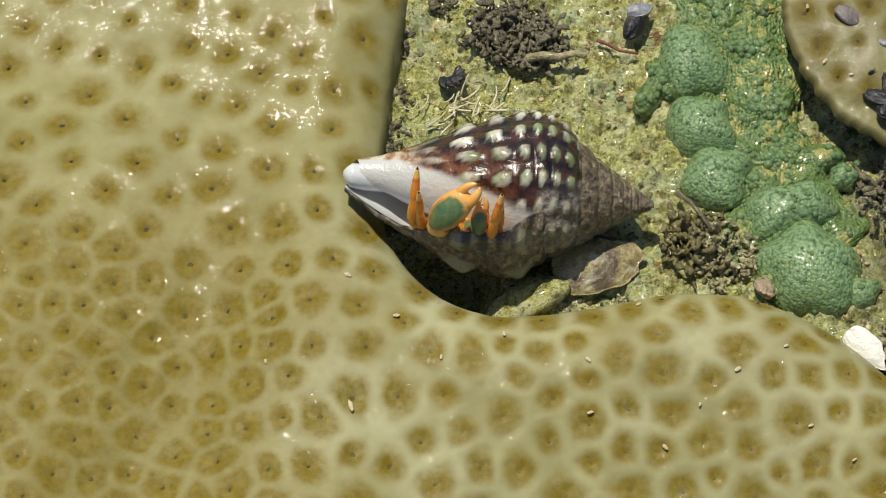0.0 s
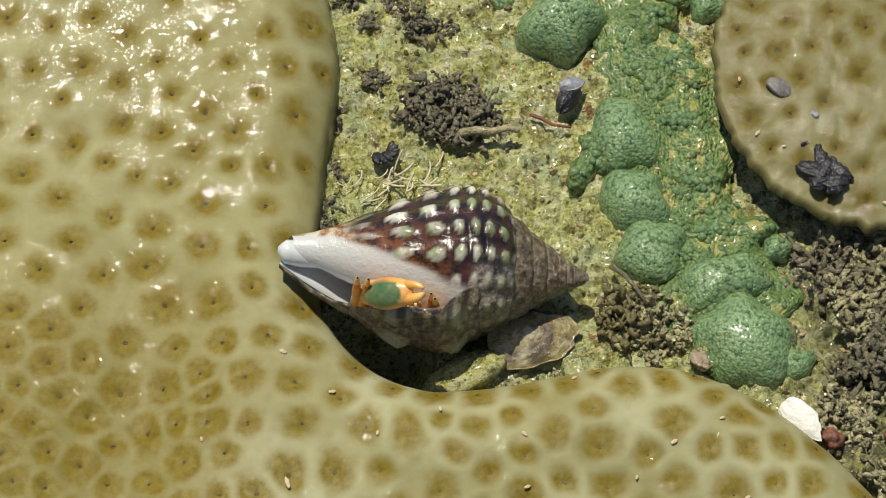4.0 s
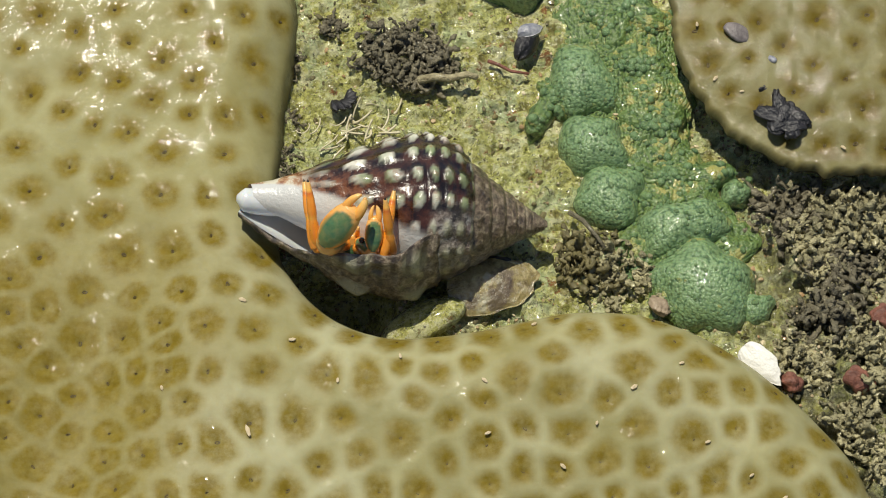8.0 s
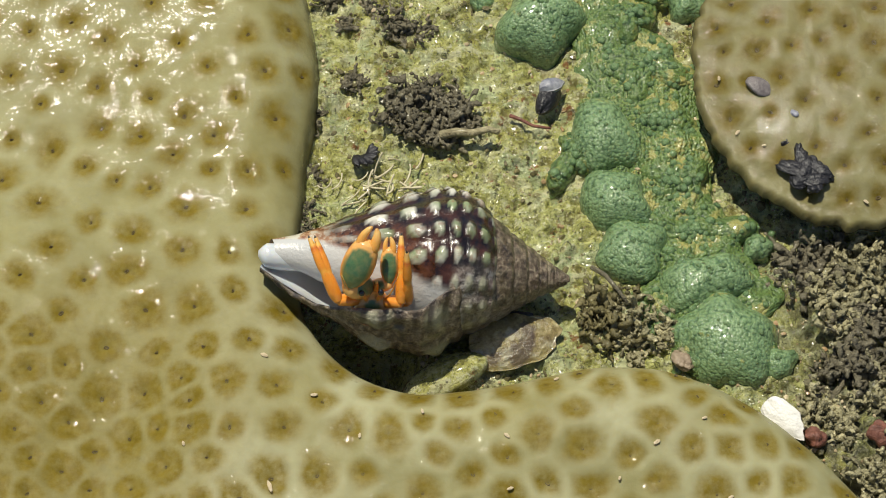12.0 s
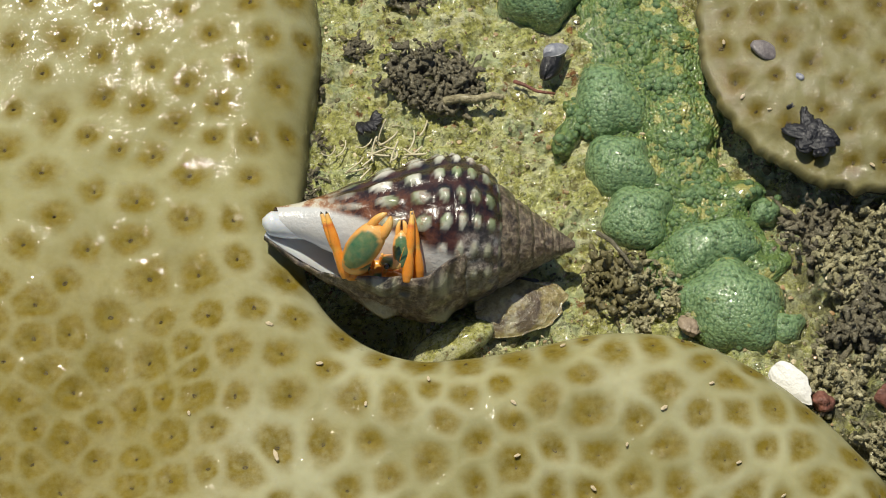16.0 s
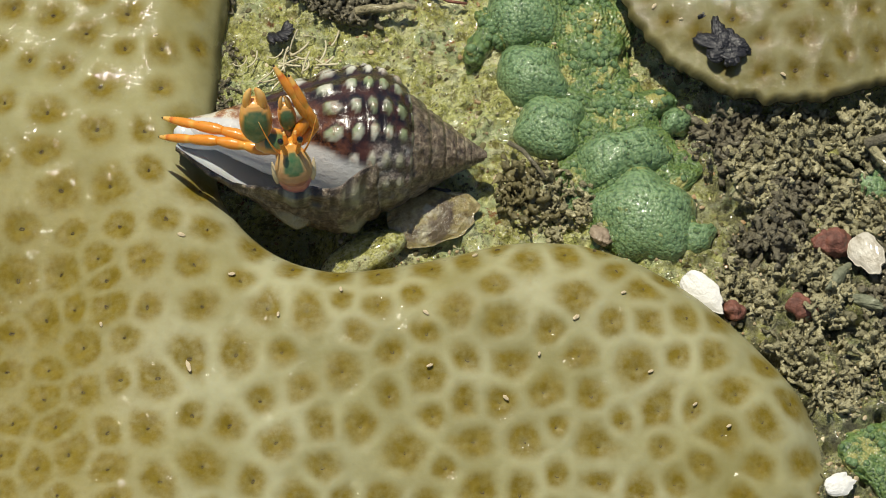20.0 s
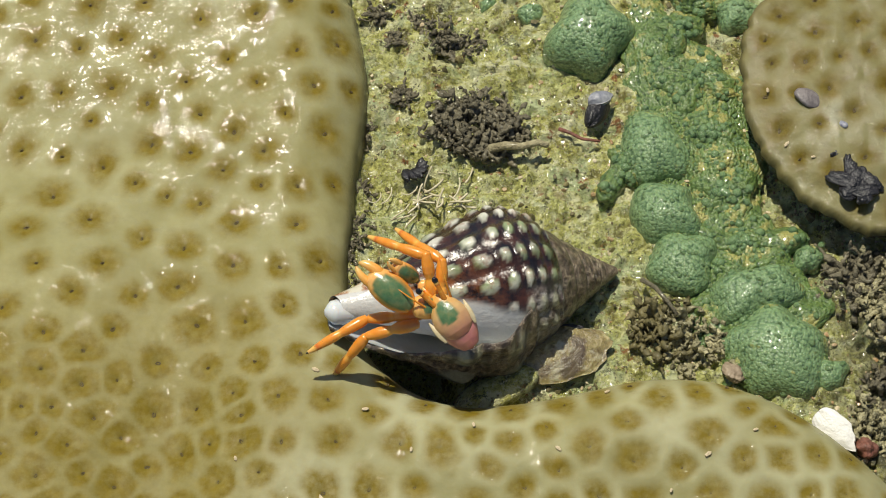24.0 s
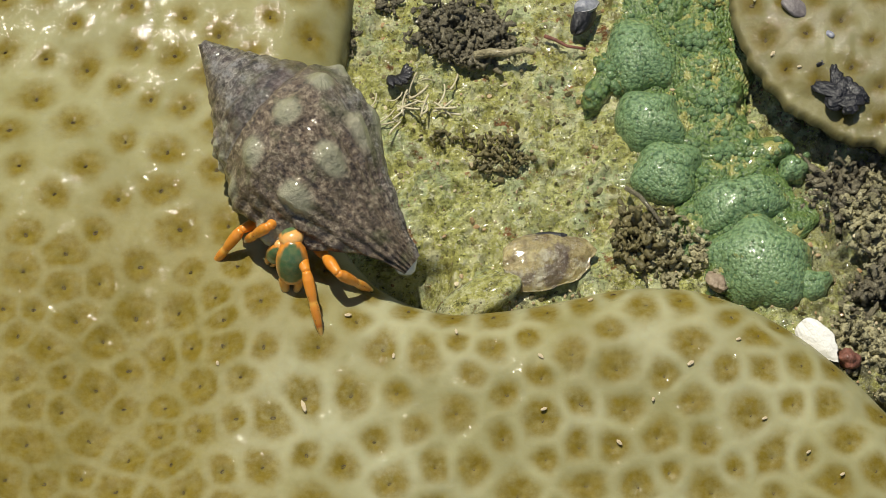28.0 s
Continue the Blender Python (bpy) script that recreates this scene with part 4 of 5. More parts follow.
# ---- hermit crab: its shell ----
def shell_material():
    m = material("snail_shell", 0.32, 0.5, coat=0.6, coat_rough=0.08)
    n = Nodes(m)
    dark = n.mix(n.ramp(n.noise(1.4, 4), (0.40, 0.0), (0.66, 1.0)), (0.009, 0.005, 0.005), (0.060, 0.021, 0.012))
    dark = n.mix(n.sum(n.attribute("rust"), n.ramp(n.noise(1.0, 4, 0.65), (0.42, 0.1), (0.56, 0.9))), dark, n.mix(n.noise(0.7, 4, 0.6), (0.070, 0.020, 0.007), (0.30, 0.115, 0.045)))
    pale = n.mix(n.ramp(n.noise(4.0, 3), (0.42, 0.0), (0.58, 1.0)), (0.74, 0.72, 0.62), (0.27, 0.33, 0.17))
    pale = n.mix(n.ramp(n.noise(1.1, 4, 0.65), (0.52, 0.0), (0.62, 0.5)), pale, (0.30, 0.12, 0.06))
    fresh = n.mix(n.attribute("nodule"), dark, pale)
    rusty = n.ramp(n.noise(1.5, 5, 0.65), (0.36, (0.20, 0.055, 0.022)), (0.46, (0.46, 0.28, 0.16)), (0.54, (0.66, 0.62, 0.50)))
    fresh = n.mix(n.attribute("base"), fresh, rusty)
    crust = n.ramp(n.noise(0.6, 6, 0.80), (0.35, (0.012, 0.010, 0.009)), (0.43, (0.078, 0.066, 0.055)), (0.53, (0.205, 0.180, 0.150)), (0.62, (0.46, 0.42, 0.37)))
    crust = n.mix(n.ramp(n.noise(2.8, 5, 0.65), (0.39, 0.9), (0.46, 0.0)), crust, (0.020, 0.015, 0.016))
    crust = n.mix(n.ramp(n.noise(5, 3), (0.49, 0.0), (0.64, 0.5)), crust, (0.15, 0.165, 0.075))
    crust = n.mix(n.ramp(n.noise(4, 3, 0.6), (0.52, 0.0), (0.66, 0.5)), crust, (0.165, 0.098, 0.090))
    crust = n.mix(n.ramp(n.noise(1.8, 5, 0.7), (0.54, 0.0), (0.62, 0.65)), crust, (0.40, 0.39, 0.37))
    # Browner crust: paints the lip wall's shade and bounced light; also on one spire side.
    brown = n.ramp(n.noise(0.6, 6, 0.75), (0.35, (0.016, 0.010, 0.008)), (0.43, (0.088, 0.058, 0.036)), (0.53, (0.205, 0.148, 0.092)), (0.63, (0.42, 0.34, 0.23)))
    brown = n.mix(n.ramp(n.noise(2.6, 4, 0.6), (0.56, 0.0), (0.66, 0.55)), brown, (0.120, 0.125, 0.045))
    crust = n.mix(n.attribute("brown_shade"), crust, brown)
    crust = n.mix(n.sum(n.attribute("nodule"), 0.85), crust, n.mix(n.noise(3.0, 3), (0.56, 0.49, 0.36), (0.26, 0.30, 0.17)))
    crust = n.mix(n.sum(n.attribute("tooth"), 0.85), crust, (0.030, 0.018, 0.015))
    c = n.mix(n.attribute("crust"), fresh, crust)
    c = n.mix(n.attribute("glaze"), c, n.mix(n.noise(4, 2), (0.56, 0.59, 0.60), (0.64, 0.60, 0.54)))
    n.colour(c)
    n.put(n.bsdf.inputs["Roughness"], n.ramp(n.attribute("crust"), (0.0, 0.26), (1.0, 0.34)))
    grain = n.sum(n.noise(0.6, 5, 0.7), n.attribute("crust"))
    n.bump(n.sum(n.noise(1.5, 3, 0.5), n.attribute("crust")), 0.16, 0.7)
    n.bump(grain, 0.14, 0.8)
    n.bump(n.noise(0.5, 3, 0.6), 0.03, 0.8)
    return m


def lining_material():
    m = material("shell_lining", 0.22, 0.5, coat=0.4, coat_rough=0.08, subsurface=0.2, radius=0.0008)
    n = Nodes(m)
    n.colour(n.mix(n.noise(3, 3), (0.60, 0.66, 0.71), (0.72, 0.72, 0.70)))
    n.bump(n.noise(1.5, 2), 0.06, 0.5)
    return m


SHELL, LINING = shell_material(), lining_material()
LENGTH, GROWTH = 30.4, 1.32


def glaze_bound(u):
    """Where the white glaze beside the mouth ends on the older whorl."""
    return np.interp(u, (0, 0.30, 0.36, 0.5, 0.61, 0.78, 0.90, 1.0), (6.6, 6.3, 5.98, 5.90, 5.70, 5.20, 4.75, 4.3))


def shell_sheet(theta, u, inset=0.0):
    """The coiled wall. theta: angle back from the lip; u: 0 at the suture, 1 at the canal's tip."""
    us = np.linspace(0, 1, 11)
    rho = np.interp(u, us, (5.6, 7.2, 8.3, 8.8, 8.7, 8.0, 6.6, 4.8, 3.3, 2.2, 1.5))
    mouth = np.interp(u, (0.45, 0.6, 0.75, 0.9, 1.0), (0, 0.6, 1.0, 0.85, 0.4))
    rho = rho + 2.9 * mouth * np.exp(-np.maximum(theta, 0) / 1.0) * step(2.6, 1.2, theta)
    deep = np.interp(u, us, (9.8, 11.0, 12.8, 14.6, 16.4, 18.4, 20.8, 23.3, 25.9, 28.2, 30.4))
    deep = deep + 1.0 * (1 - u) ** 3 * np.exp(-np.maximum(theta, 0) / 0.9)
    k = GROWTH ** (-theta / (2 * math.pi))
    tail = step(16, 26, deep)
    kd = k ** 0.92 * (1 - tail) + k ** 0.2 * tail
    k = k ** 1.03
    ribs = 0.5 + 0.5 * np.cos(theta * 16 + 0.5 * np.sin(u * 7) + 1.3 * fbm(theta * 3, u * 6, 1.3, 93, 2))
    cords = 0.5 + 0.5 * np.cos((u - 0.06 + 0.012 * np.sin(theta * 5)) * 2 * math.pi * 10.5)
    strong = step(0.02, 0.10, u) * step(0.80, 0.62, u)
    knob = (ribs ** 1.2) * (0.25 + 0.75 * cords ** 0.8) * strong
    spire = step(6.3, 7.0, theta)
    old = np.maximum(step(3.6, 2.6, theta), spire)
    big = (0.5 + 0.5 * np.cos(theta * 10)) ** 1.5 * (0.5 + 0.5 * np.cos((u - 0.22) * 2 * math.pi * 3.2)) ** 2 * strong * (1 - 0.72 * spire)
    fade = step(26, 9, theta)
    relief = fade * (1 - old) * (0.62 * knob + 0.12 * cords * strong) + fade * old * 0.85 * big + 0.10 * spire * fade * cords * strong
    relief = relief * (1 - step(-0.25, 0.1, theta - glaze_bound(u)) * step(7.6, 7.2, theta))
    r = k * (rho - inset) + k * relief * (1 - 0.5 * (inset > 0))
    join = step(0.34, 0.06, u) * np.exp(-np.maximum(theta, 0) / 0.7) * step(3.0, 1.5, theta)
    r = r - 0.8 * join * np.maximum(r - 6.7 + inset, 0)
    ragged = fbm(theta * 9, u * 26, 1.2, 97, 3)
    fresh = step(0.36, 0.60, ribs ** 0.9 * cords ** 0.9 + 0.22 * ragged) * np.clip(0.72 + 0.9 * (fbm(theta * 4, u * 9, 1.0, 99, 2) + 0.15), 0.25, 1)
    nodule = fresh * strong * (1 - old) + old * step(0.12, 0.5, big) * (1 - 0.5 * spire)
    return np.stack([r * np.cos(theta), r * np.sin(theta), LENGTH - kd * deep], -1), nodule


def lip_line(theta, u):
    """The lip sweeps forward where it meets the body whorl, and a little at its middle."""
    return theta - (0.42 * step(0.42, 0.0, u) + 0.08 * np.sin(u * 3.14) - 0.62 * step(0.55, 0.92, u)) * np.exp(-theta / 0.8)


def build_shell(parent):
    n, m = 1200, 72
    theta, u = np.meshgrid(np.linspace(0, 2 * math.pi * 10, n), np.linspace(0, 1, m), indexing="ij")
    theta = lip_line(theta, u)
    v, nodule = shell_sheet(theta, u)
    flare = np.exp(-np.maximum(theta, 0) / 0.10) * 0.35
    v[..., 0] += flare * 0.6
    ragged = 0.35 * fbm(theta * 6, u * 14, 2.2, 91, 3)
    crust = np.maximum(step(3.3, 2.5, theta + ragged * 2), step(2 * math.pi + 3.6, 2 * math.pi + 5.0, theta + ragged * 3) * 0.85)
    crust = np.maximum(crust, step(2 * math.pi, 2 * math.pi + 1.0, theta) * 0.6)
    crust = np.maximum(crust, step(5.35, 5.75, theta + 1.6 * ragged) * step(0.40, 0.27, u) * step(6.9, 6.5, theta))
    bound = glaze_bound(u)
    glaze = step(-0.10, 0.08, theta - bound + 0.45 * ragged) * step(7.6, 7.2, theta)
    rust = step(0.40, 0.62, u + 0.25 * ragged) * step(-1.0, -0.2, theta - bound + 1.2 * ragged)
    glaze = glaze * np.maximum(step(6.35, 6.2, theta), step(0.26, 0.34, u))
    rough = GROWTH ** (-theta / (2 * math.pi)) * (0.55 * fbm(theta * 10, u * 30, 1.4, 95, 3) - 0.1 + 0.20 * np.cos(theta * 34 + 5 * ragged) * step(2.8, 1.8, theta) * step(0.25, 0.45, u) + 0.05 * np.cos(u * 60 + 3 * ragged)) * crust
    v[..., 0] += rough * np.cos(theta)
    v[..., 1] += rough * np.sin(theta)
    rim, _ = shell_sheet(theta[:2], u[:2], 0.5)
    rim[..., 0] += 0.21
    bulge = v[:1] * 0.5 + rim[:1] * 0.5 + np.array([0, -0.22, 0])
    w = np.concatenate([rim[:1], bulge, v])
    # Browns the wall behind the lip, where shade is painted in, and one spire side.
    brown_shade = np.maximum(0.9 * step(2.4, 1.4, theta + 1.5 * ragged), 0.95 * step(-0.3, 0.7, np.cos(theta - 5.3) + ragged) * step(5.6, 7.0, theta))
    tooth = step(0.1, 0.6, np.cos(u * 75 + 6 * ragged)) * step(0.55, 0.05, theta + 1.2 * ragged - lip_line(0 * theta, u)) * step(0.0, 0.2, u)
    more = [("brown_shade", np.concatenate([brown_shade[:2], brown_shade])), ("tooth", np.concatenate([tooth[:2], tooth])), ("nodule", np.concatenate([nodule[:2] * 0, nodule])), ("crust", np.concatenate([crust[:1] * 0.8, crust[:1], crust])), ("glaze", np.concatenate([glaze[:2] * 0 + 0.12, glaze])), ("base", np.concatenate([glaze[:2] * 0, step(0.72, 0.86, u + 0.4 * ragged)])), ("rust", np.concatenate([glaze[:2] * 0, rust]))]
    mesh_object("outer_wall", w.reshape(-1, 3), grid_faces(n + 2, m), SHELL, parent, attributes=more)
    n = 150
    theta, u = np.meshgrid(np.linspace(0, 4.9, n), np.linspace(0, 1, m), indexing="ij")
    theta = lip_line(theta, u)
    inner, _ = shell_sheet(theta, u, 0.5)
    inner[..., 0] += np.exp(-np.maximum(theta, 0) / 0.10) * 0.21
    mesh_object("lining", inner.reshape(-1, 3), grid_faces(n, m)[:, ::-1], LINING, parent, "glossy bluish white inside of the shell")
    t, p = np.meshgrid(np.linspace(0, 1, 40), np.arange(24) * 2 * math.pi / 24, indexing="ij")
    z = -0.1 + 14.5 * t
    r = (1.0 + 1.45 * t ** 0.8) * np.sqrt(np.clip(t / 0.05, 0.08, 1)) + 0.22 * t * np.sin(p + 5 * t)
    off = 0.35 * (1 - t)
    column = np.stack([r * np.cos(p) + off * np.cos(9 * t), r * np.sin(p) + off * np.sin(9 * t), z], -1)
    mesh_object("columella", column.reshape(-1, 3), grid_faces(40, 24, wrap=True).tolist() + [list(range(23, -1, -1))], LINING, parent, "smooth white twisted inner column")


def shell_pose(tip, apex, roll):
    """The pose of the shell from its canal's tip and its apex; roll 0: the mouth turned to where the camera stands."""
    a = (Vector(apex) - Vector(tip)).normalized()
    v = Vector((0, -0.5, 0.866))
    y = -(v - a * v.dot(a)).normalized()
    x = y.cross(a)
    m = Matrix((x, y, a)).transposed().to_4x4()
    return Matrix.Translation(Vector(tip) * MM) @ m @ pose(0, 0, 0, 0, 0, roll)


hermit_crab = new("hermit_crab")
hermit_crab.empty_display_size = 0.002
tagged(hermit_crab, "orange and green hermit crab in a knobbly banded snail shell", "hermit crab")
build_shell(hermit_crab)


# ---- hermit crab: its body ----
def crab_material(name, stops, attribute="along", patch=None, rough=0.3):
    """Colours along a limb, with a speckle; patch: the colour of the marked field."""
    m = material(name, rough, 0.5, coat=0.45, coat_rough=0.1, subsurface=0.2, radius=0.0005)
    n = Nodes(m)
    c = n.ramp(n.attribute(attribute), *stops)
    if patch:
        c = n.mix(n.attribute("patch"), c, n.mix(n.noise(0.7, 3), patch, tuple(v * 1.6 for v in patch)))
    c = n.mix(n.ramp(n.noise(0.8, 4), (0.35, 0.0), (0.75, 0.35)), c, n.mix(0.5, c, (0.9, 0.55, 0.2)))
    n.colour(c)
    n.bump(n.noise(0.4, 3), 0.012, 0.7)
    return m


ORANGE, AMBER, GREENISH = (0.78, 0.27, 0.018), (0.85, 0.42, 0.06), (0.035, 0.115, 0.050)
LEG_SKIN = crab_material("leg_skin", [(0.0, ORANGE), (0.42, ORANGE), (0.47, AMBER), (0.53, ORANGE), (0.78, ORANGE), (0.84, (0.62, 0.12, 0.01)), (0.89, (0.88, 0.50, 0.10)), (0.97, (0.80, 0.46, 0.14))])
THIGH_SKIN = crab_material("thigh_skin", [(0.0, (0.55, 0.25, 0.08)), (0.3, ORANGE), (0.55, AMBER), (0.62, ORANGE), (1.0, ORANGE)])
CLAW_SKIN = crab_material("claw_skin", [(0.0, ORANGE), (0.5, (0.80, 0.32, 0.05)), (1.0, (0.86, 0.46, 0.14))], patch=GREENISH)
SHIELD_SKIN = crab_material("shield_skin", [(0.0, (0.45, 0.14, 0.13)), (0.25, (0.52, 0.27, 0.15)), (0.6, (0.60, 0.38, 0.16)), (1.0, (0.70, 0.36, 0.06))], patch=GREENISH)
PINK_SKIN = crab_material("soft_skin", [(0.0, (0.50, 0.14, 0.15)), (1.0, (0.58, 0.26, 0.23))])
EYE = simple("eye_black", (0.004, 0.004, 0.006), (0.012, 0.012, 0.018), 1, 0.08, 0.6, 0.0)
CREAM = simple("cream_plate", (0.60, 0.48, 0.26), (0.74, 0.64, 0.42), 0.8, 0.4, 0.2, 0.05)


def limb(name, length, radii, bend, mat, parent, flat=1.0, sides=14, patch=None):
    """A tapering limb along +z; bend: how far its middle bows towards +y; patch: (middle, length, width) of a marked field on its back."""
    n = 6 * len(radii)
    t = np.linspace(0, 1, n)
    r = np.interp(t, np.linspace(0, 1, len(radii)), radii)
    a = np.arange(sides) * 2 * math.pi / sides
    tt, aa = np.meshgrid(t, a, indexing="ij")
    rr = np.repeat(r[:, None], sides, 1)
    x, y = rr * np.cos(aa), rr * np.sin(aa) * flat + bend * np.sin(math.pi * tt)
    v = np.stack([x, y, tt * length], -1).reshape(-1, 3)
    f = grid_faces(n, sides, wrap=True).tolist()
    v = np.concatenate([v, [[0, 0, -r[0] * 0.3], [0, 0, length + r[-1] * 0.4]]])
    f += [[n * sides, (k + 1) % sides, k] for k in range(sides)] + [[n * sides + 1, (n - 1) * sides + k, (n - 1) * sides + (k + 1) % sides] for k in range(sides)]
    along = np.append(tt.ravel(), [0, 1])
    extra = [("along", along)]
    if patch:
        q = np.abs((tt - patch[0]) / patch[1]) ** 3 + np.abs(np.cos(aa) / patch[2]) ** 3
        extra.append(("patch", np.append((step(1.18, 0.86, q) * (np.sin(aa) > -0.2)).ravel(), [0, 0])))
    return mesh_object(name, v, f, mat, parent, attributes=extra)


crab = {}


def build_leg(key):
    low = limb("leg", 6.3, (0.40, 0.54, 0.53, 0.49, 0.38, 0.45, 0.43, 0.37, 0.28, 0.17), 0.35, LEG_SKIN, hermit_crab)
    tip = limb("leg_tip", 0.30, (0.15, 0.10, 0.03), 0.02, HORN, low)
    tip.matrix_basis = pose(0, 0.0, 0.00625)
    bristles(low, 6.0, 0.42, sum(map(ord, key)))
    crab[key] = low
    crab[key + "_upper"] = limb("upper_leg", 5.0, (0.45, 0.62, 0.66, 0.60, 0.40, 0.55, 0.58, 0.50, 0.40), 0.15, THIGH_SKIN, hermit_crab)


def bristles(parent, length, radius, seed):
    """Sparse short stiff hairs that stand off a limb."""
    rng = np.random.RandomState(seed)
    vs, fs = [], []
    for k in range(26):
        t, a = 0.15 + 0.8 * rng.rand(), rng.rand() * 6.28
        out = np.array([math.cos(a), math.sin(a), 0.6])
        p = np.array([0, 0.35 * math.sin(3.14 * t), t * length]) + out * (radius * (1.05 - 0.45 * t), radius * (1.05 - 0.45 * t), 0)
        v, f = tube_arrays([p, p + out * 0.12, p + out * 0.24], [0.020, 0.014, 0.004], 3)
        fs += [[i + 11 * k for i in g] for g in f]
        vs.append(v)
    mesh_object("bristles", np.concatenate(vs), fs, HAIR, parent, "fine dark bristles")


def build_claw(key, name, length, wide):
    """A swollen palm with two curved fingers that leave a gap."""
    palm = limb(name, length * 0.72, (wide * 0.45, wide * 0.80, wide * 0.97, wide * 1.02, wide * 0.99, wide * 0.88, wide * 0.68), 0.1, CLAW_SKIN, hermit_crab, 0.78, 22, (0.44, 0.47, 0.84))
    for side, thick in ((-1, 0.37), (1, 0.30)):
        path = [(side * wide * x, 0.1 + 0.05 * wide, length * z) for x, z in ((0.34, 0.56), (0.41, 0.66), (0.44, 0.75), (0.40, 0.84), (0.29, 0.92), (0.14, 0.98))]
        p = open_curve(path, 4)
        t = np.linspace(0, 1, len(p))
        v, f = tube_arrays(p, wide * thick * np.interp(t, (0, 0.3, 0.6, 0.85, 1), (0.95, 1.0, 0.82, 0.55, 0.25)), 12)
        along = np.append(np.repeat(t, 12), [0, 1])
        mesh_object("fixed_finger" if side < 0 else "movable_finger", v, f, CLAW_FINGER, palm, attributes=[("along", along)])
    crab[key] = palm
    wrist = limb(name + "_wrist", 3.2 if wide > 1.2 else 3.0, (wide * 0.5, wide * 0.75, wide * 0.82, wide * 0.8, wide * 0.6), 0.1, CLAW_SKIN, hermit_crab, 0.8, 18, (0.5, 0.38, 0.75))
    crab[key + "_upper"] = wrist


def open_curve(points, n):
    """A smooth open line through the points."""
    p = np.array(points, float)
    k = np.linspace(0, len(p) - 1, (len(p) - 1) * n + 1)
    line = np.stack([np.interp(k, np.arange(len(p)), p[:, j]) for j in range(3)], -1)
    for _ in range(2):
        line[1:-1] = 0.25 * line[:-2] + 0.5 * line[1:-1] + 0.25 * line[2:]
    return line


HORN = simple("horn_tip", (0.010, 0.008, 0.006), (0.05, 0.035, 0.02), 0.3, 0.3, 0.3, 0.0)
HAIR = simple("bristle_brown", (0.05, 0.03, 0.012), (0.16, 0.09, 0.03), 0.3, 0.5, 0.0, 0.0)
CLAW_FINGER = crab_material("finger_skin", [(0.0, (0.74, 0.27, 0.035)), (0.5, (0.82, 0.40, 0.08)), (0.85, (0.88, 0.55, 0.18)), (1.0, (0.62, 0.30, 0.07))])
for key in ("left_leg_front", "left_leg_rear", "right_leg_front", "right_leg_rear"):
    build_leg(key)
build_claw("big_claw", "large_claw", 6.4, 1.5)
build_claw("small_claw", "small_claw", 4.4, 0.85)

shield = limb("head_shield", 4.4, (0.9, 1.5, 1.7, 1.75, 1.65, 1.4, 1.0, 0.6), 0.2, SHIELD_SKIN, hermit_crab, 0.62, 28, (0.60, 0.26, 0.50))
crab["shield"] = shield
for side in (-1, 1):
    stalk = limb("eye_stalk", 2.1, (0.26, 0.24, 0.22, 0.22, 0.26), 0.05, LEG_SKIN, shield, 1, 10)
    stalk.matrix_basis = pose(side * 0.55 * MM, 0.5 * MM, 3.7 * MM, -28, side * 10, 0)
    eye = mesh_object("eye", ICO2[0] * (0.30, 0.30, 0.36), ICO2[1], EYE, shield, "glossy black eye")
    eye.matrix_basis = stalk.matrix_basis @ pose(0, 0, 0.0022)
    feeler = limb("antenna", 4.6, (0.14, 0.11, 0.09, 0.07, 0.05, 0.03), 0.8, LEG_SKIN, shield, 1, 6)
    feeler.matrix_basis = pose(side * 1.1 * MM, 0.2 * MM, 3.5 * MM, -12, side * 20, 0)
    palp = limb("mouth_palp", 1.8, (0.3, 0.28, 0.22, 0.12), 0.2, LEG_SKIN, shield, 1, 8)
    palp.matrix_basis = pose(side * 0.35 * MM, -0.2 * MM, 3.9 * MM, -8, side * 6, 0)
    plate = limb("side_plate", 2.4, (0.12, 0.26, 0.28, 0.20, 0.06), 0.2, CREAM, shield, 0.4, 10)
    plate.matrix_basis = pose(side * 1.62 * MM, 0.15 * MM, 0.3 * MM, 0, side * 7, 0)
neck = limb("soft_body", 3.2, (0.8, 1.25, 1.55, 1.75, 1.7, 1.45), 0.2, PINK_SKIN, shield, 0.7, 18)
neck.matrix_basis = pose(0, -0.8 * MM, -1.3 * MM)


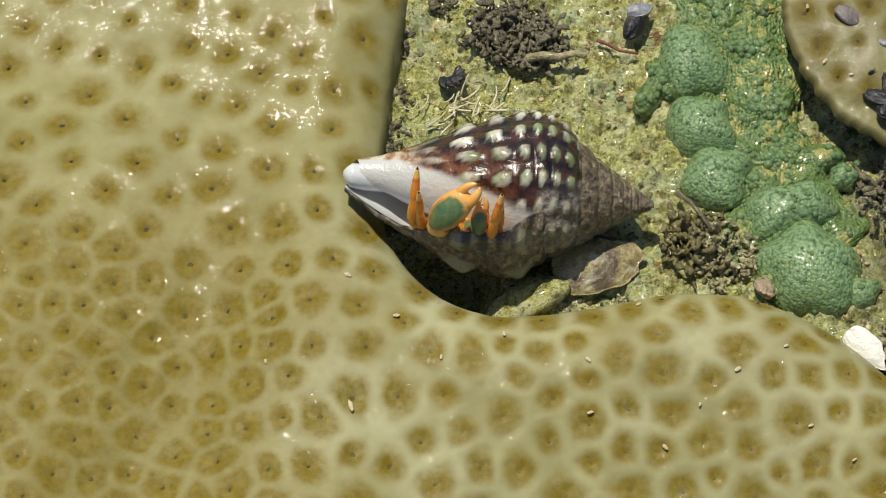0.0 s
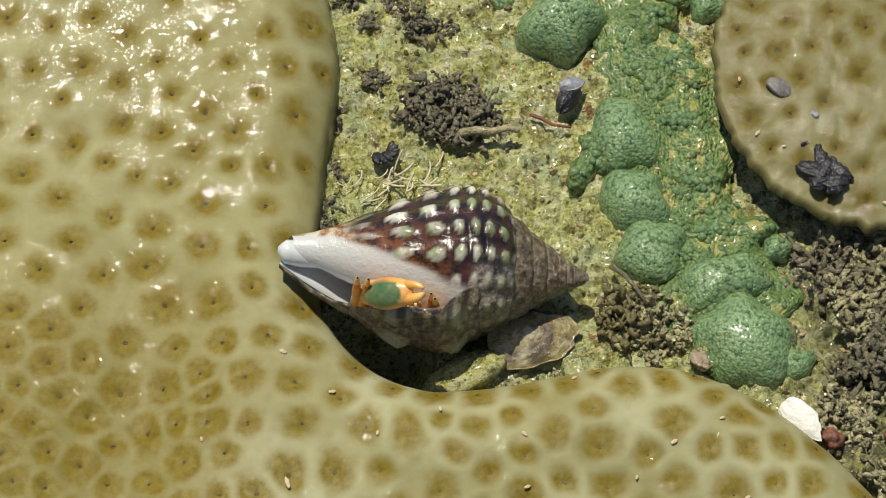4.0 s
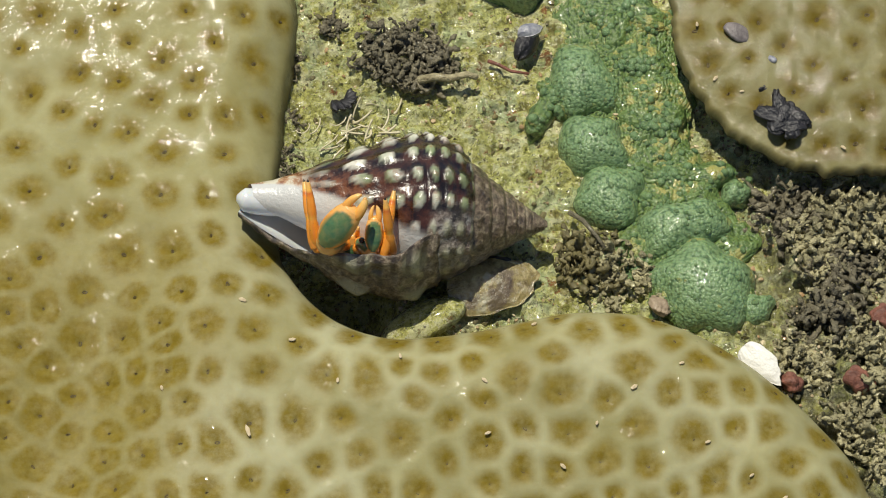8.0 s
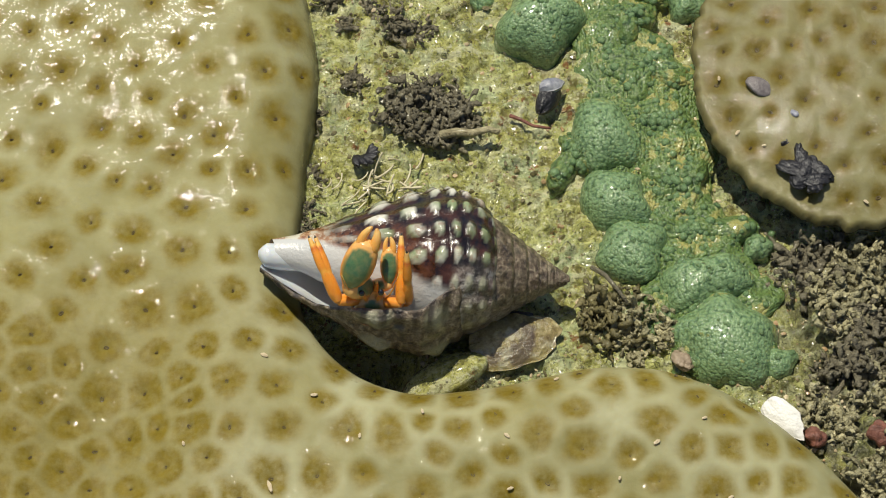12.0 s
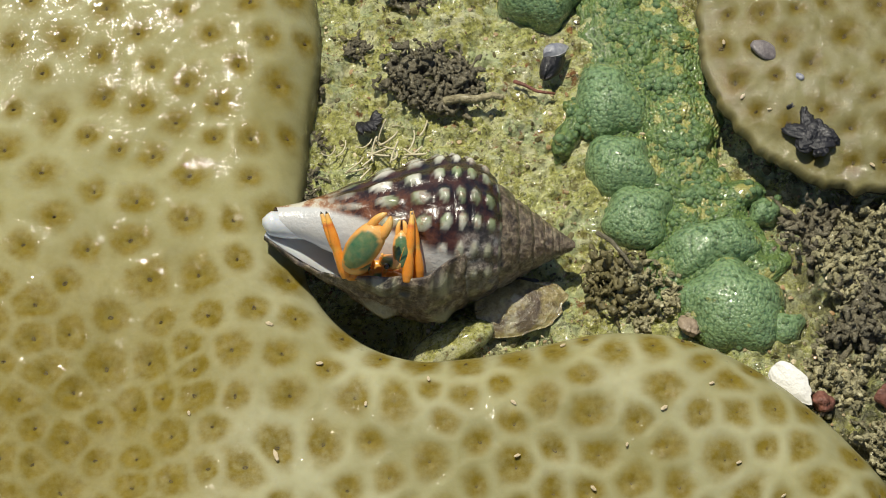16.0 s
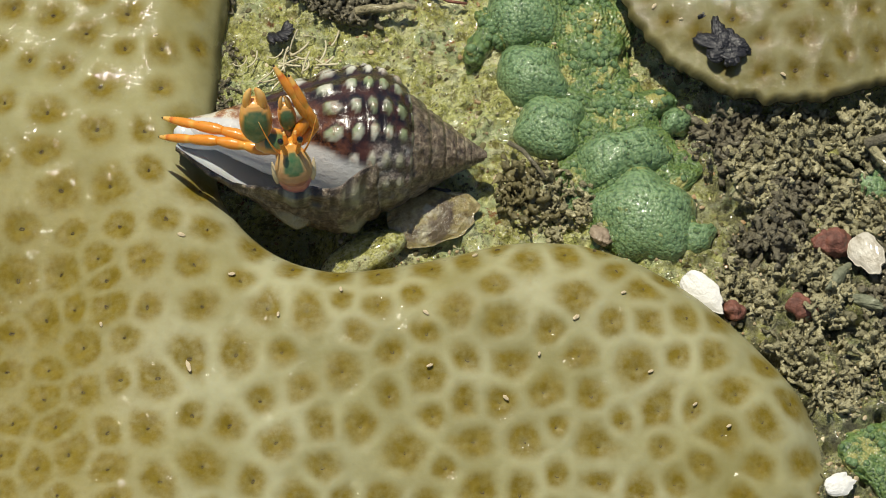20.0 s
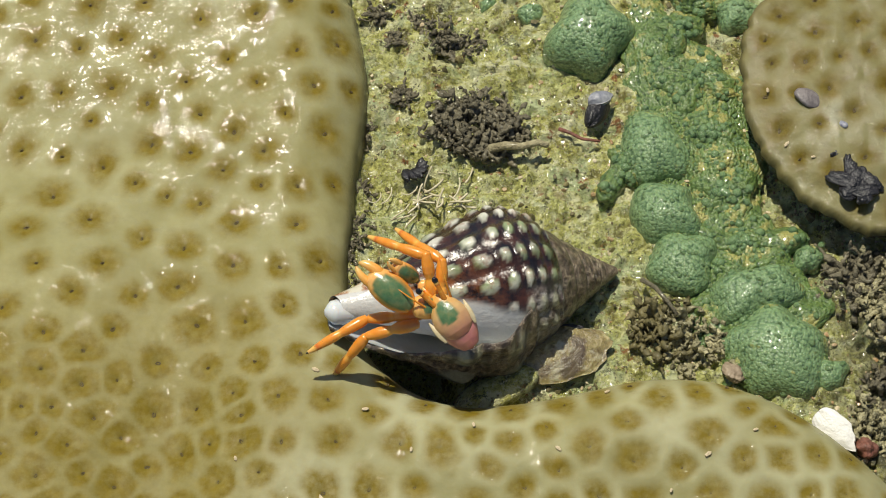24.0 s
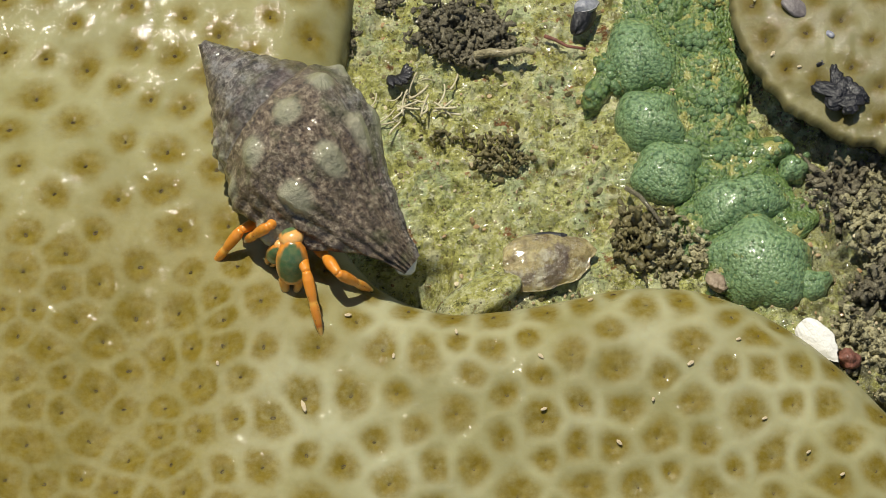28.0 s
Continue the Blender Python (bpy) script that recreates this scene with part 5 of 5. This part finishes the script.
def motions():
    walk(hermit_crab, [
        (0, shell_pose((-13.7, -5.2, 7.2), (15.7, -6.8, 3.8), -55)),
        (20, shell_pose((-13.7, -5.2, 7.2), (15.7, -6.8, 3.8), -55)),
        (22, shell_pose((-13.7, -5.2, 7.2), (15.7, -6.8, 3.8), -55)),
        (22.5, shell_pose((-13.3, -6.2, 7.6), (15.6, -6.6, 4.4), -55)),
        (24.5, shell_pose((-11.2, -12.4, 8.0), (14.7, -0.8, 0.0), -45)),
        (25.5, shell_pose((-8.7, -16.8, 8.0), (11.0, 3.7, 0.0), -42)),
        (27, shell_pose((-9.6, -18.8, 7.5), (10.6, 3.1, 4.1), -45)),
        (27.5, shell_pose((-6.1, -18.1, 7.5), (0.3, 11.1, 8.7), -92)),
        (28, shell_pose((-2.3, -15.8, 7.0), (-22.5, 5.2, 14.2), -150)),
    ])
    walk(crab["left_leg_front"], [
        (0, pose(0.00725, -0.00019, 0.00659, -121.6, 85.8, 150.9)),
        (3, pose(0.00733, -0.00015, 0.00728, -169.8, 84.1, 99.5)),
        (3.5, pose(0.00599, 0.00138, 0.00766, -113.4, 84.2, -170.2)),
        (5.5, pose(0.00720, -0.00033, 0.00711, 149.0, 69.3, 66.1)),
        (7, pose(0.00741, -0.00008, 0.00751, -162.3, 76.2, 72.2)),
        (9, pose(0.00736, -0.00012, 0.00733, -165.7, 73.0, 68.7)),
        (10, pose(0.00723, -0.00032, 0.00744, -168.6, 68.5, 65.6)),
        (11.5, pose(0.00807, -0.00089, 0.00760, -171.0, 62.5, 63.0)),
        (13.5, pose(0.00740, -0.00005, 0.00722, -179.7, 76.5, 72.6)),
        (17, pose(0.00842, -0.00046, 0.00814, -173.7, 48.9, 59.8)),
        (20, pose(0.00542, -0.00425, 0.00420, -150.2, 6.8, 55.5)),
        (22, pose(0.00608, -0.00341, 0.00509, -146.2, 14.6, 56.1)),
        (22.5, pose(0.00516, -0.00349, 0.00563, -149.1, 31.7, 58.1)),
        (24.5, pose(0.00530, -0.00271, 0.00082, -150.3, -29.5, 29.3)),
        (25.5, pose(0.00283, -0.00156, -0.00015, -133.0, -8.6, 35.8)),
        (27, pose(0.00442, -0.00118, 0.00221, -152.3, 5.2, 47.7)),
        (27.5, pose(0.00329, -0.00308, -0.00001, -153.0, 4.5, 94.3)),
        (28, pose(0.00892, 0.00103, 0.00612, -155.7, 30.4, 154.8)),
    ])
    walk(crab["left_leg_rear"], [
        (0, pose(0.00656, 0.00046, 0.00750, 145.7, 80.8, 81.7)),
        (3, pose(0.00733, -0.00023, 0.00786, 178.5, 83.5, 94.3)),
        (3.5, pose(0.00612, 0.00149, 0.00818, -87.2, 78.2, -145.4)),
        (5.5, pose(0.00708, -0.00056, 0.00758, -82.8, 80.0, -149.2)),
        (7, pose(0.00729, -0.00027, 0.00769, -177.9, 84.1, 99.5)),
        (9, pose(0.00724, -0.00030, 0.00744, -164.4, 74.4, 70.0)),
        (10, pose(0.00723, -0.00032, 0.00744, 167.9, 74.0, 69.6)),
        (11.5, pose(0.00795, -0.00103, 0.00729, -172.5, 56.1, 61.2)),
        (13.5, pose(0.00740, -0.00011, 0.00772, -151.5, 85.4, 119.4)),
        (17, pose(0.00855, -0.00024, 0.00784, -173.0, 53.8, 60.7)),
        (20, pose(0.00597, -0.00342, 0.00382, -145.8, -1.1, 54.9)),
        (22, pose(0.00633, -0.00284, 0.00330, -142.4, -25.5, 53.0)),
        (22.5, pose(0.00543, -0.00267, 0.00284, -150.4, -21.6, 53.0)),
        (24.5, pose(0.00671, -0.00161, 0.00127, -107.4, -38.6, 22.6)),
        (25.5, pose(0.00417, -0.00067, 0.00019, -107.4, -6.7, 37.2)),
        (27, pose(0.00558, -0.00157, 0.00429, -112.3, -43.8, 14.9)),
        (27.5, pose(0.00323, -0.00112, -0.00001, -146.8, -34.1, 71.9)),
        (28, pose(0.00680, 0.00134, 0.00410, -115.1, -16.1, 147.6)),
    ])
    walk(crab["right_leg_front"], [
        (0, pose(0.00806, 0.00003, 0.01400, -76.0, 81.0, -152.4)),
        (3, pose(0.00792, -0.00015, 0.01384, -51.5, 82.9, -160.5)),
        (3.5, pose(0.00419, 0.00310, 0.01516, 124.8, 76.4, 72.4)),
        (5.5, pose(0.00793, -0.00014, 0.01385, -67.3, 80.5, -150.8)),
        (7, pose(0.00793, -0.00014, 0.01384, -45.3, 83.0, -161.2)),
        (9, pose(0.00789, -0.00019, 0.01382, -53.2, 84.8, -178.1)),
        (10, pose(0.00799, -0.00002, 0.01355, -71.1, 85.6, 163.9)),
        (11.5, pose(0.00810, -0.00155, 0.01315, -148.7, 82.0, 86.0)),
        (13.5, pose(0.00805, 0.00002, 0.01403, -51.2, 81.6, -154.5)),
        (17, pose(0.00859, -0.00084, 0.01306, -134.2, 84.2, 100.6)),
        (20, pose(0.00807, -0.00839, 0.01165, 157.5, 51.0, 60.1)),
        (22, pose(0.00739, -0.00925, 0.01073, 153.1, 33.8, 57.8)),
        (22.5, pose(0.00671, -0.00906, 0.01071, 6.8, 109.2, -110.4)),
        (24.5, pose(0.00543, -0.01082, 0.00487, -132.3, 13.5, 51.6)),
        (25.5, pose(0.00332, -0.00924, 0.00229, -143.7, 10.6, 49.7)),
        (27, pose(0.00412, -0.00845, 0.00299, -152.4, 2.6, 46.4)),
        (27.5, pose(0.00831, -0.00738, 0.00293, -136.9, -2.0, 91.0)),
        (28, pose(0.00911, -0.00251, 0.01360, -88.6, 79.3, -160.3)),
    ])
    walk(crab["right_leg_rear"], [
        (0, pose(0.00657, 0.00130, 0.01479, -145.3, 85.9, 143.9)),
        (3, pose(0.00677, -0.00014, 0.01470, -148.6, 85.4, 120.3)),
        (3.5, pose(0.00432, 0.00322, 0.01560, 121.5, 75.2, 71.0)),
        (5.5, pose(0.00700, 0.00022, 0.01441, 152.9, 81.6, 84.5)),
        (7, pose(0.00689, 0.00002, 0.01471, 148.8, 76.9, 73.1)),
        (9, pose(0.00709, 0.00031, 0.01460, -166.4, 80.3, 80.0)),
        (10, pose(0.00706, 0.00035, 0.01410, -145.2, 82.7, 89.5)),
        (11.5, pose(0.00730, -0.00104, 0.01384, 178.1, 83.2, 92.3)),
        (13.5, pose(0.00690, 0.00001, 0.01488, 163.0, 81.0, 82.2)),
        (17, pose(0.00767, -0.00057, 0.01434, -161.2, 77.0, 73.4)),
        (20, pose(0.00778, -0.00716, 0.01242, 152.5, 57.7, 61.6)),
        (22, pose(0.00689, -0.00831, 0.01147, 145.9, 36.3, 58.1)),
        (22.5, pose(0.00645, -0.00783, 0.01165, -21.0, 108.2, -109.3)),
        (24.5, pose(0.00580, -0.01011, 0.00668, -109.0, 27.8, 59.6)),
        (25.5, pose(0.00511, -0.00822, 0.00462, -117.9, 22.4, 59.1)),
        (27, pose(0.00446, -0.00848, 0.00564, -113.1, 27.5, 60.8)),
        (27.5, pose(0.00834, -0.00602, 0.00531, -74.7, 45.9, 123.7)),
        (28, pose(0.00902, 0.00186, 0.01145, 27.9, 75.6, -64.1)),
    ])
    walk(crab["small_claw"], [
        (0, pose(0.00827, -0.00038, 0.01276, -96.4, 85.3, 172.1)),
        (3, pose(0.00832, -0.00031, 0.01276, -108.0, 85.7, 131.0)),
        (3.5, pose(0.00512, 0.00292, 0.01322, -131.1, 85.3, 173.2)),
        (5.5, pose(0.00833, -0.00030, 0.01278, -79.4, 84.1, -169.2)),
        (7, pose(0.00820, -0.00049, 0.01280, -125.5, 85.7, 128.8)),
        (9, pose(0.00780, -0.00105, 0.01276, -131.4, 84.5, 103.5)),
        (10, pose(0.00791, -0.00093, 0.01294, -141.9, 83.3, 92.9)),
        (11.5, pose(0.00730, -0.00339, 0.01177, -156.1, 82.4, 87.7)),
        (13.5, pose(0.00785, -0.00104, 0.01324, -130.8, 84.9, 109.7)),
        (17, pose(0.00794, -0.00255, 0.01232, -140.5, 83.5, 94.3)),
        (20, pose(0.00748, -0.00643, 0.01014, 151.6, 73.3, 69.0)),
        (22, pose(0.00764, -0.00616, 0.00987, 145.5, 64.4, 63.7)),
        (22.5, pose(0.00687, -0.00606, 0.00973, -30.5, 120.9, -116.5)),
        (24.5, pose(0.00572, -0.00774, 0.00538, 169.1, 35.2, 64.7)),
        (25.5, pose(0.00536, -0.00661, 0.00490, 8.4, 148.3, -111.8)),
        (27, pose(0.00458, -0.00606, 0.00469, -150.3, 20.8, 56.4)),
        (27.5, pose(0.00747, -0.00516, 0.00364, -28.9, 156.5, -75.2)),
        (28, pose(0.00888, 0.00046, 0.00959, -89.2, 73.1, 178.1)),
    ])
    walk(crab["big_claw"], [
        (0, pose(0.00902, -0.00138, 0.00841, -30.7, 47.2, -129.5)),
        (3, pose(0.00895, -0.00149, 0.00841, -7.5, 56.5, -131.3)),
        (3.5, pose(0.00867, -0.00188, 0.00837, -31.7, 6.3, -125.5)),
        (5.5, pose(0.00891, -0.00149, 0.00796, -34.9, 39.2, -128.4)),
        (7, pose(0.00883, -0.00160, 0.00798, -30.9, 47.0, -129.5)),
        (9, pose(0.00874, -0.00173, 0.00801, -24.3, 60.1, -132.2)),
        (10, pose(0.00849, -0.00208, 0.00789, -27.1, 59.4, -132.0)),
        (11.5, pose(0.00874, -0.00350, 0.00815, -36.0, 74.5, -140.2)),
        (13.5, pose(0.00873, -0.00178, 0.00830, -24.1, 50.5, -130.0)),
        (17, pose(0.00924, -0.00271, 0.00759, -25.6, 60.9, -132.5)),
        (20, pose(0.00837, -0.00566, 0.00727, 163.8, 80.1, 79.6)),
        (22, pose(0.00841, -0.00559, 0.00718, 149.2, 63.0, 63.2)),
        (22.5, pose(0.00767, -0.00535, 0.00688, -27.8, 115.0, -114.0)),
        (24.5, pose(0.00835, -0.00678, 0.00438, -147.1, 37.4, 66.4)),
        (25.5, pose(0.00723, -0.00563, 0.00305, -148.8, 34.3, 71.1)),
        (27, pose(0.00641, -0.00528, 0.00287, -151.2, 15.8, 53.5)),
        (27.5, pose(0.00751, -0.00444, 0.00046, -121.8, 4.8, 94.4)),
        (28, pose(0.00825, 0.00188, 0.00894, -129.2, 46.6, 158.7)),
    ])
    walk(crab["shield"], [
        (0, pose(0.00374, 0.00468, 0.01138, -70.7, 77.2, -143.6)),
        (3, pose(0.00344, 0.00424, 0.01146, -166.4, 85.7, 129.5)),
        (3.5, pose(0.00234, 0.00431, 0.01231, 127.2, 71.1, 67.3)),
        (5.5, pose(0.00334, 0.00406, 0.01181, 149.3, 79.4, 77.9)),
        (7, pose(0.00332, 0.00407, 0.01152, -143.3, 85.9, 145.7)),
        (9, pose(0.00433, 0.00378, 0.01133, 158.6, 80.4, 80.4)),
        (10, pose(0.00500, 0.00298, 0.01137, 158.2, 80.3, 80.2)),
        (11.5, pose(0.00687, 0.00220, 0.01107, 161.9, 80.5, 80.6)),
        (13.5, pose(0.00506, 0.00307, 0.01134, 171.8, 83.9, 97.5)),
        (17, pose(0.00549, 0.00368, 0.01140, 154.4, 77.9, 74.8)),
        (20, pose(0.00912, -0.00160, 0.01117, 169.1, 78.0, 75.0)),
        (22, pose(0.00905, -0.00180, 0.01202, 160.5, 66.9, 64.8)),
        (22.5, pose(0.00849, -0.00140, 0.01154, -14.5, 112.8, -112.9)),
        (24.5, pose(0.01179, -0.00569, 0.00785, 46.8, 126.3, -94.4)),
        (25.5, pose(0.01012, -0.00487, 0.00497, 58.6, 125.8, -55.0)),
        (27, pose(0.00889, -0.00557, 0.00770, 17.8, 133.7, -101.9)),
        (27.5, pose(0.01011, -0.00023, 0.00585, 54.3, 123.9, -38.9)),
        (28, pose(0.00324, -0.00157, 0.01289, -117.6, 51.8, 160.5)),
    ])
    walk(crab["left_leg_front_upper"], [
        (0, pose(0.00479, 0.00152, 0.01060, 143.2, -0.2, 55.0)),
        (3, pose(0.00435, 0.00120, 0.01105, 140.0, -9.6, 54.3)),
        (3.5, pose(0.00293, 0.00157, 0.01160, 149.1, -23.1, 53.2)),
        (5.5, pose(0.00411, 0.00093, 0.01083, 139.6, -11.9, 54.1)),
        (7, pose(0.00418, 0.00114, 0.01112, 138.3, -14.1, 54.0)),
        (9, pose(0.00427, 0.00103, 0.01109, 140.5, -13.3, 54.0)),
        (10, pose(0.00448, 0.00044, 0.01155, 147.7, -13.6, 54.0)),
        (11.5, pose(0.00576, -0.00015, 0.01197, 152.5, -9.7, 54.3)),
        (13.5, pose(0.00483, 0.00053, 0.01147, 151.0, -13.7, 54.0)),
        (17, pose(0.00504, 0.00099, 0.01153, 134.2, -13.4, 54.0)),
        (20, pose(0.00672, -0.00390, 0.00901, -169.8, 11.9, 55.9)),
        (22, pose(0.00693, -0.00376, 0.01000, -169.7, 2.3, 55.2)),
        (22.5, pose(0.00635, -0.00347, 0.01049, -168.8, 8.0, 55.7)),
        (24.5, pose(0.00739, -0.00470, 0.00491, -144.9, 0.7, 45.3)),
        (25.5, pose(0.00568, -0.00418, 0.00301, -129.2, 3.6, 44.5)),
        (27, pose(0.00573, -0.00474, 0.00548, -133.2, -17.2, 35.7)),
        (27.5, pose(0.00652, -0.00281, 0.00380, -139.7, 1.7, 92.9)),
        (28, pose(0.00625, -0.00123, 0.00969, 139.9, 20.8, 153.1)),
    ])
    walk(crab["left_leg_rear_upper"], [
        (0, pose(0.00410, 0.00202, 0.01156, 144.4, -2.0, 54.9)),
        (3, pose(0.00413, 0.00129, 0.01139, 135.9, -10.3, 54.2)),
        (3.5, pose(0.00276, 0.00162, 0.01188, 146.5, -27.4, 52.8)),
        (5.5, pose(0.00389, 0.00095, 0.01112, 136.0, -10.1, 54.3)),
        (7, pose(0.00404, 0.00113, 0.01122, 136.3, -12.3, 54.1)),
        (9, pose(0.00416, 0.00104, 0.01114, 138.9, -11.0, 54.2)),
        (10, pose(0.00445, 0.00047, 0.01152, 147.1, -13.7, 54.0)),
        (11.5, pose(0.00583, -0.00016, 0.01173, 153.5, -6.7, 54.5)),
        (13.5, pose(0.00461, 0.00059, 0.01180, 147.7, -14.9, 53.9)),
        (17, pose(0.00516, 0.00101, 0.01131, 136.1, -15.9, 53.8)),
        (20, pose(0.00692, -0.00357, 0.00873, -170.0, 4.9, 55.4)),
        (22, pose(0.00689, -0.00342, 0.00824, -170.9, -1.8, 54.9)),
        (22.5, pose(0.00613, -0.00309, 0.00777, -170.6, 0.7, 55.0)),
        (24.5, pose(0.00813, -0.00426, 0.00526, -144.0, -9.1, 40.6)),
        (25.5, pose(0.00645, -0.00387, 0.00329, -128.4, -4.4, 38.8)),
        (27, pose(0.00639, -0.00580, 0.00683, -125.1, -27.9, 28.9)),
        (27.5, pose(0.00645, -0.00190, 0.00373, -139.4, -9.4, 87.2)),
        (28, pose(0.00516, -0.00090, 0.00826, 146.7, 4.5, 150.6)),
    ])
    walk(crab["right_leg_front_upper"], [
        (0, pose(0.00411, 0.00168, 0.01141, -57.2, -17.5, -123.7)),
        (3, pose(0.00416, 0.00143, 0.01095, -53.2, -15.2, -123.9)),
        (3.5, pose(0.00241, 0.00243, 0.01054, -12.8, -18.5, -123.6)),
        (5.5, pose(0.00408, 0.00145, 0.01108, -54.7, -16.6, -123.8)),
        (7, pose(0.00398, 0.00129, 0.01113, -54.7, -20.0, -123.5)),
        (9, pose(0.00441, 0.00136, 0.01058, -48.6, -11.6, -124.1)),
        (10, pose(0.00449, 0.00090, 0.01010, -43.1, -18.8, -123.6)),
        (11.5, pose(0.00571, 0.00038, 0.00921, -37.8, 2.9, -125.2)),
        (13.5, pose(0.00473, 0.00082, 0.01038, -39.9, -17.9, -123.7)),
        (17, pose(0.00518, 0.00138, 0.01016, -54.5, -2.5, -124.8)),
        (20, pose(0.00771, -0.00380, 0.00971, -41.8, 58.7, -131.8)),
        (22, pose(0.00768, -0.00430, 0.01008, -51.3, 78.2, -145.2)),
        (22.5, pose(0.00698, -0.00417, 0.00977, -48.2, 73.6, -142.7)),
        (24.5, pose(0.00818, -0.00682, 0.00606, 58.2, 116.8, -63.6)),
        (25.5, pose(0.00694, -0.00611, 0.00374, 62.0, 128.0, -71.9)),
        (27, pose(0.00694, -0.00535, 0.00573, 30.2, 129.3, -95.3)),
        (27.5, pose(0.00807, -0.00262, 0.00446, 53.5, 120.8, -29.6)),
        (28, pose(0.00425, -0.00313, 0.01263, -57.3, 68.9, -51.9)),
    ])
    walk(crab["right_leg_rear_upper"], [
        (0, pose(0.00326, 0.00213, 0.01114, -40.1, -17.3, -123.7)),
        (3, pose(0.00375, 0.00150, 0.01107, -43.2, -5.7, -124.6)),
        (3.5, pose(0.00254, 0.00246, 0.01099, -12.3, -19.3, -123.5)),
        (5.5, pose(0.00358, 0.00163, 0.01105, -46.5, -12.6, -124.1)),
        (7, pose(0.00354, 0.00140, 0.01126, -45.2, -12.0, -124.1)),
        (9, pose(0.00415, 0.00149, 0.01073, -38.2, -10.0, -124.3)),
        (10, pose(0.00424, 0.00095, 0.01002, -32.5, -14.7, -123.9)),
        (11.5, pose(0.00575, 0.00033, 0.00929, -24.2, 2.8, -125.2)),
        (13.5, pose(0.00456, 0.00081, 0.01054, -28.5, -8.5, -124.4)),
        (17, pose(0.00509, 0.00137, 0.01052, -40.2, 1.6, -125.1)),
        (20, pose(0.00765, -0.00311, 0.00949, -32.2, 46.1, -129.3)),
        (22, pose(0.00766, -0.00355, 0.01015, -36.3, 70.8, -137.1)),
        (22.5, pose(0.00699, -0.00322, 0.00980, -35.3, 63.1, -135.0)),
        (24.5, pose(0.00871, -0.00605, 0.00668, 89.9, 115.9, -35.8)),
        (25.5, pose(0.00854, -0.00466, 0.00391, 103.7, 126.5, -33.0)),
        (27, pose(0.00760, -0.00459, 0.00587, 84.2, 117.6, -44.0)),
        (27.5, pose(0.00804, -0.00107, 0.00477, 103.4, 117.6, 15.6)),
        (28, pose(0.00496, -0.00104, 0.01183, -113.4, 79.0, -77.6)),
    ])
    walk(crab["small_claw_upper"], [
        (0, pose(0.00552, 0.00040, 0.01187, -66.8, -40.4, -121.5)),
        (3, pose(0.00567, 0.00026, 0.01147, -58.1, -35.5, -122.0)),
        (3.5, pose(0.00343, 0.00155, 0.01115, -14.2, -44.7, -120.9)),
        (5.5, pose(0.00564, 0.00021, 0.01154, -58.3, -38.3, -121.7)),
        (7, pose(0.00549, 0.00005, 0.01164, -59.8, -39.8, -121.5)),
        (9, pose(0.00543, -0.00019, 0.01114, -55.0, -20.1, -123.5)),
        (10, pose(0.00562, -0.00056, 0.01104, -45.0, -26.2, -123.0)),
        (11.5, pose(0.00615, -0.00133, 0.00991, -46.0, 26.9, -127.1)),
        (13.5, pose(0.00569, -0.00060, 0.01121, -43.2, -22.0, -123.3)),
        (17, pose(0.00603, -0.00077, 0.01084, -59.7, 12.5, -125.9)),
        (20, pose(0.00759, -0.00352, 0.00940, -42.9, 70.5, -136.8)),
        (22, pose(0.00754, -0.00316, 0.00990, -97.6, 85.2, 174.4)),
        (22.5, pose(0.00684, -0.00309, 0.00930, 125.3, 104.5, 35.0)),
        (24.5, pose(0.00808, -0.00616, 0.00634, 54.1, 123.0, -87.5)),
        (25.5, pose(0.00804, -0.00698, 0.00361, -42.6, 54.1, 123.4)),
        (27, pose(0.00737, -0.00672, 0.00558, -110.8, 33.1, 64.9)),
        (27.5, pose(0.00822, -0.00259, 0.00501, 46.0, 131.1, -52.3)),
        (28, pose(0.00657, -0.00127, 0.01041, 136.1, 67.9, 170.7)),
    ])
    walk(crab["big_claw_upper"], [
        (0, pose(0.00667, -0.00025, 0.01026, 126.5, -14.1, 54.0)),
        (3, pose(0.00644, -0.00049, 0.01013, 125.4, -22.1, 53.3)),
        (3.5, pose(0.00612, -0.00078, 0.00996, 122.4, -22.0, 53.3)),
        (5.5, pose(0.00635, -0.00067, 0.00970, 127.6, -26.9, 52.9)),
        (7, pose(0.00636, -0.00070, 0.00980, 128.1, -22.7, 53.3)),
        (9, pose(0.00622, -0.00079, 0.00974, 126.1, -23.6, 53.2)),
        (10, pose(0.00616, -0.00127, 0.00993, 132.6, -19.8, 53.5)),
        (11.5, pose(0.00685, -0.00204, 0.01028, 131.8, 3.5, 55.3)),
        (13.5, pose(0.00635, -0.00107, 0.01031, 133.0, -23.2, 53.2)),
        (17, pose(0.00703, -0.00135, 0.00946, 125.8, -5.2, 54.6)),
        (20, pose(0.00767, -0.00505, 0.01033, 163.2, 1.9, 55.1)),
        (22, pose(0.00761, -0.00514, 0.01025, 163.2, -1.7, 54.9)),
        (22.5, pose(0.00687, -0.00471, 0.00992, 161.3, 1.3, 55.1)),
        (24.5, pose(0.00832, -0.00690, 0.00758, -178.9, -1.7, 44.2)),
        (25.5, pose(0.00774, -0.00772, 0.00542, -139.8, -15.0, 31.0)),
        (27, pose(0.00616, -0.00701, 0.00556, -155.5, -22.7, 32.4)),
        (27.5, pose(0.00820, -0.00399, 0.00355, -166.8, 6.8, 95.5)),
        (28, pose(0.00648, -0.00038, 0.01035, 118.4, 21.7, 153.3)),
    ])


motions()
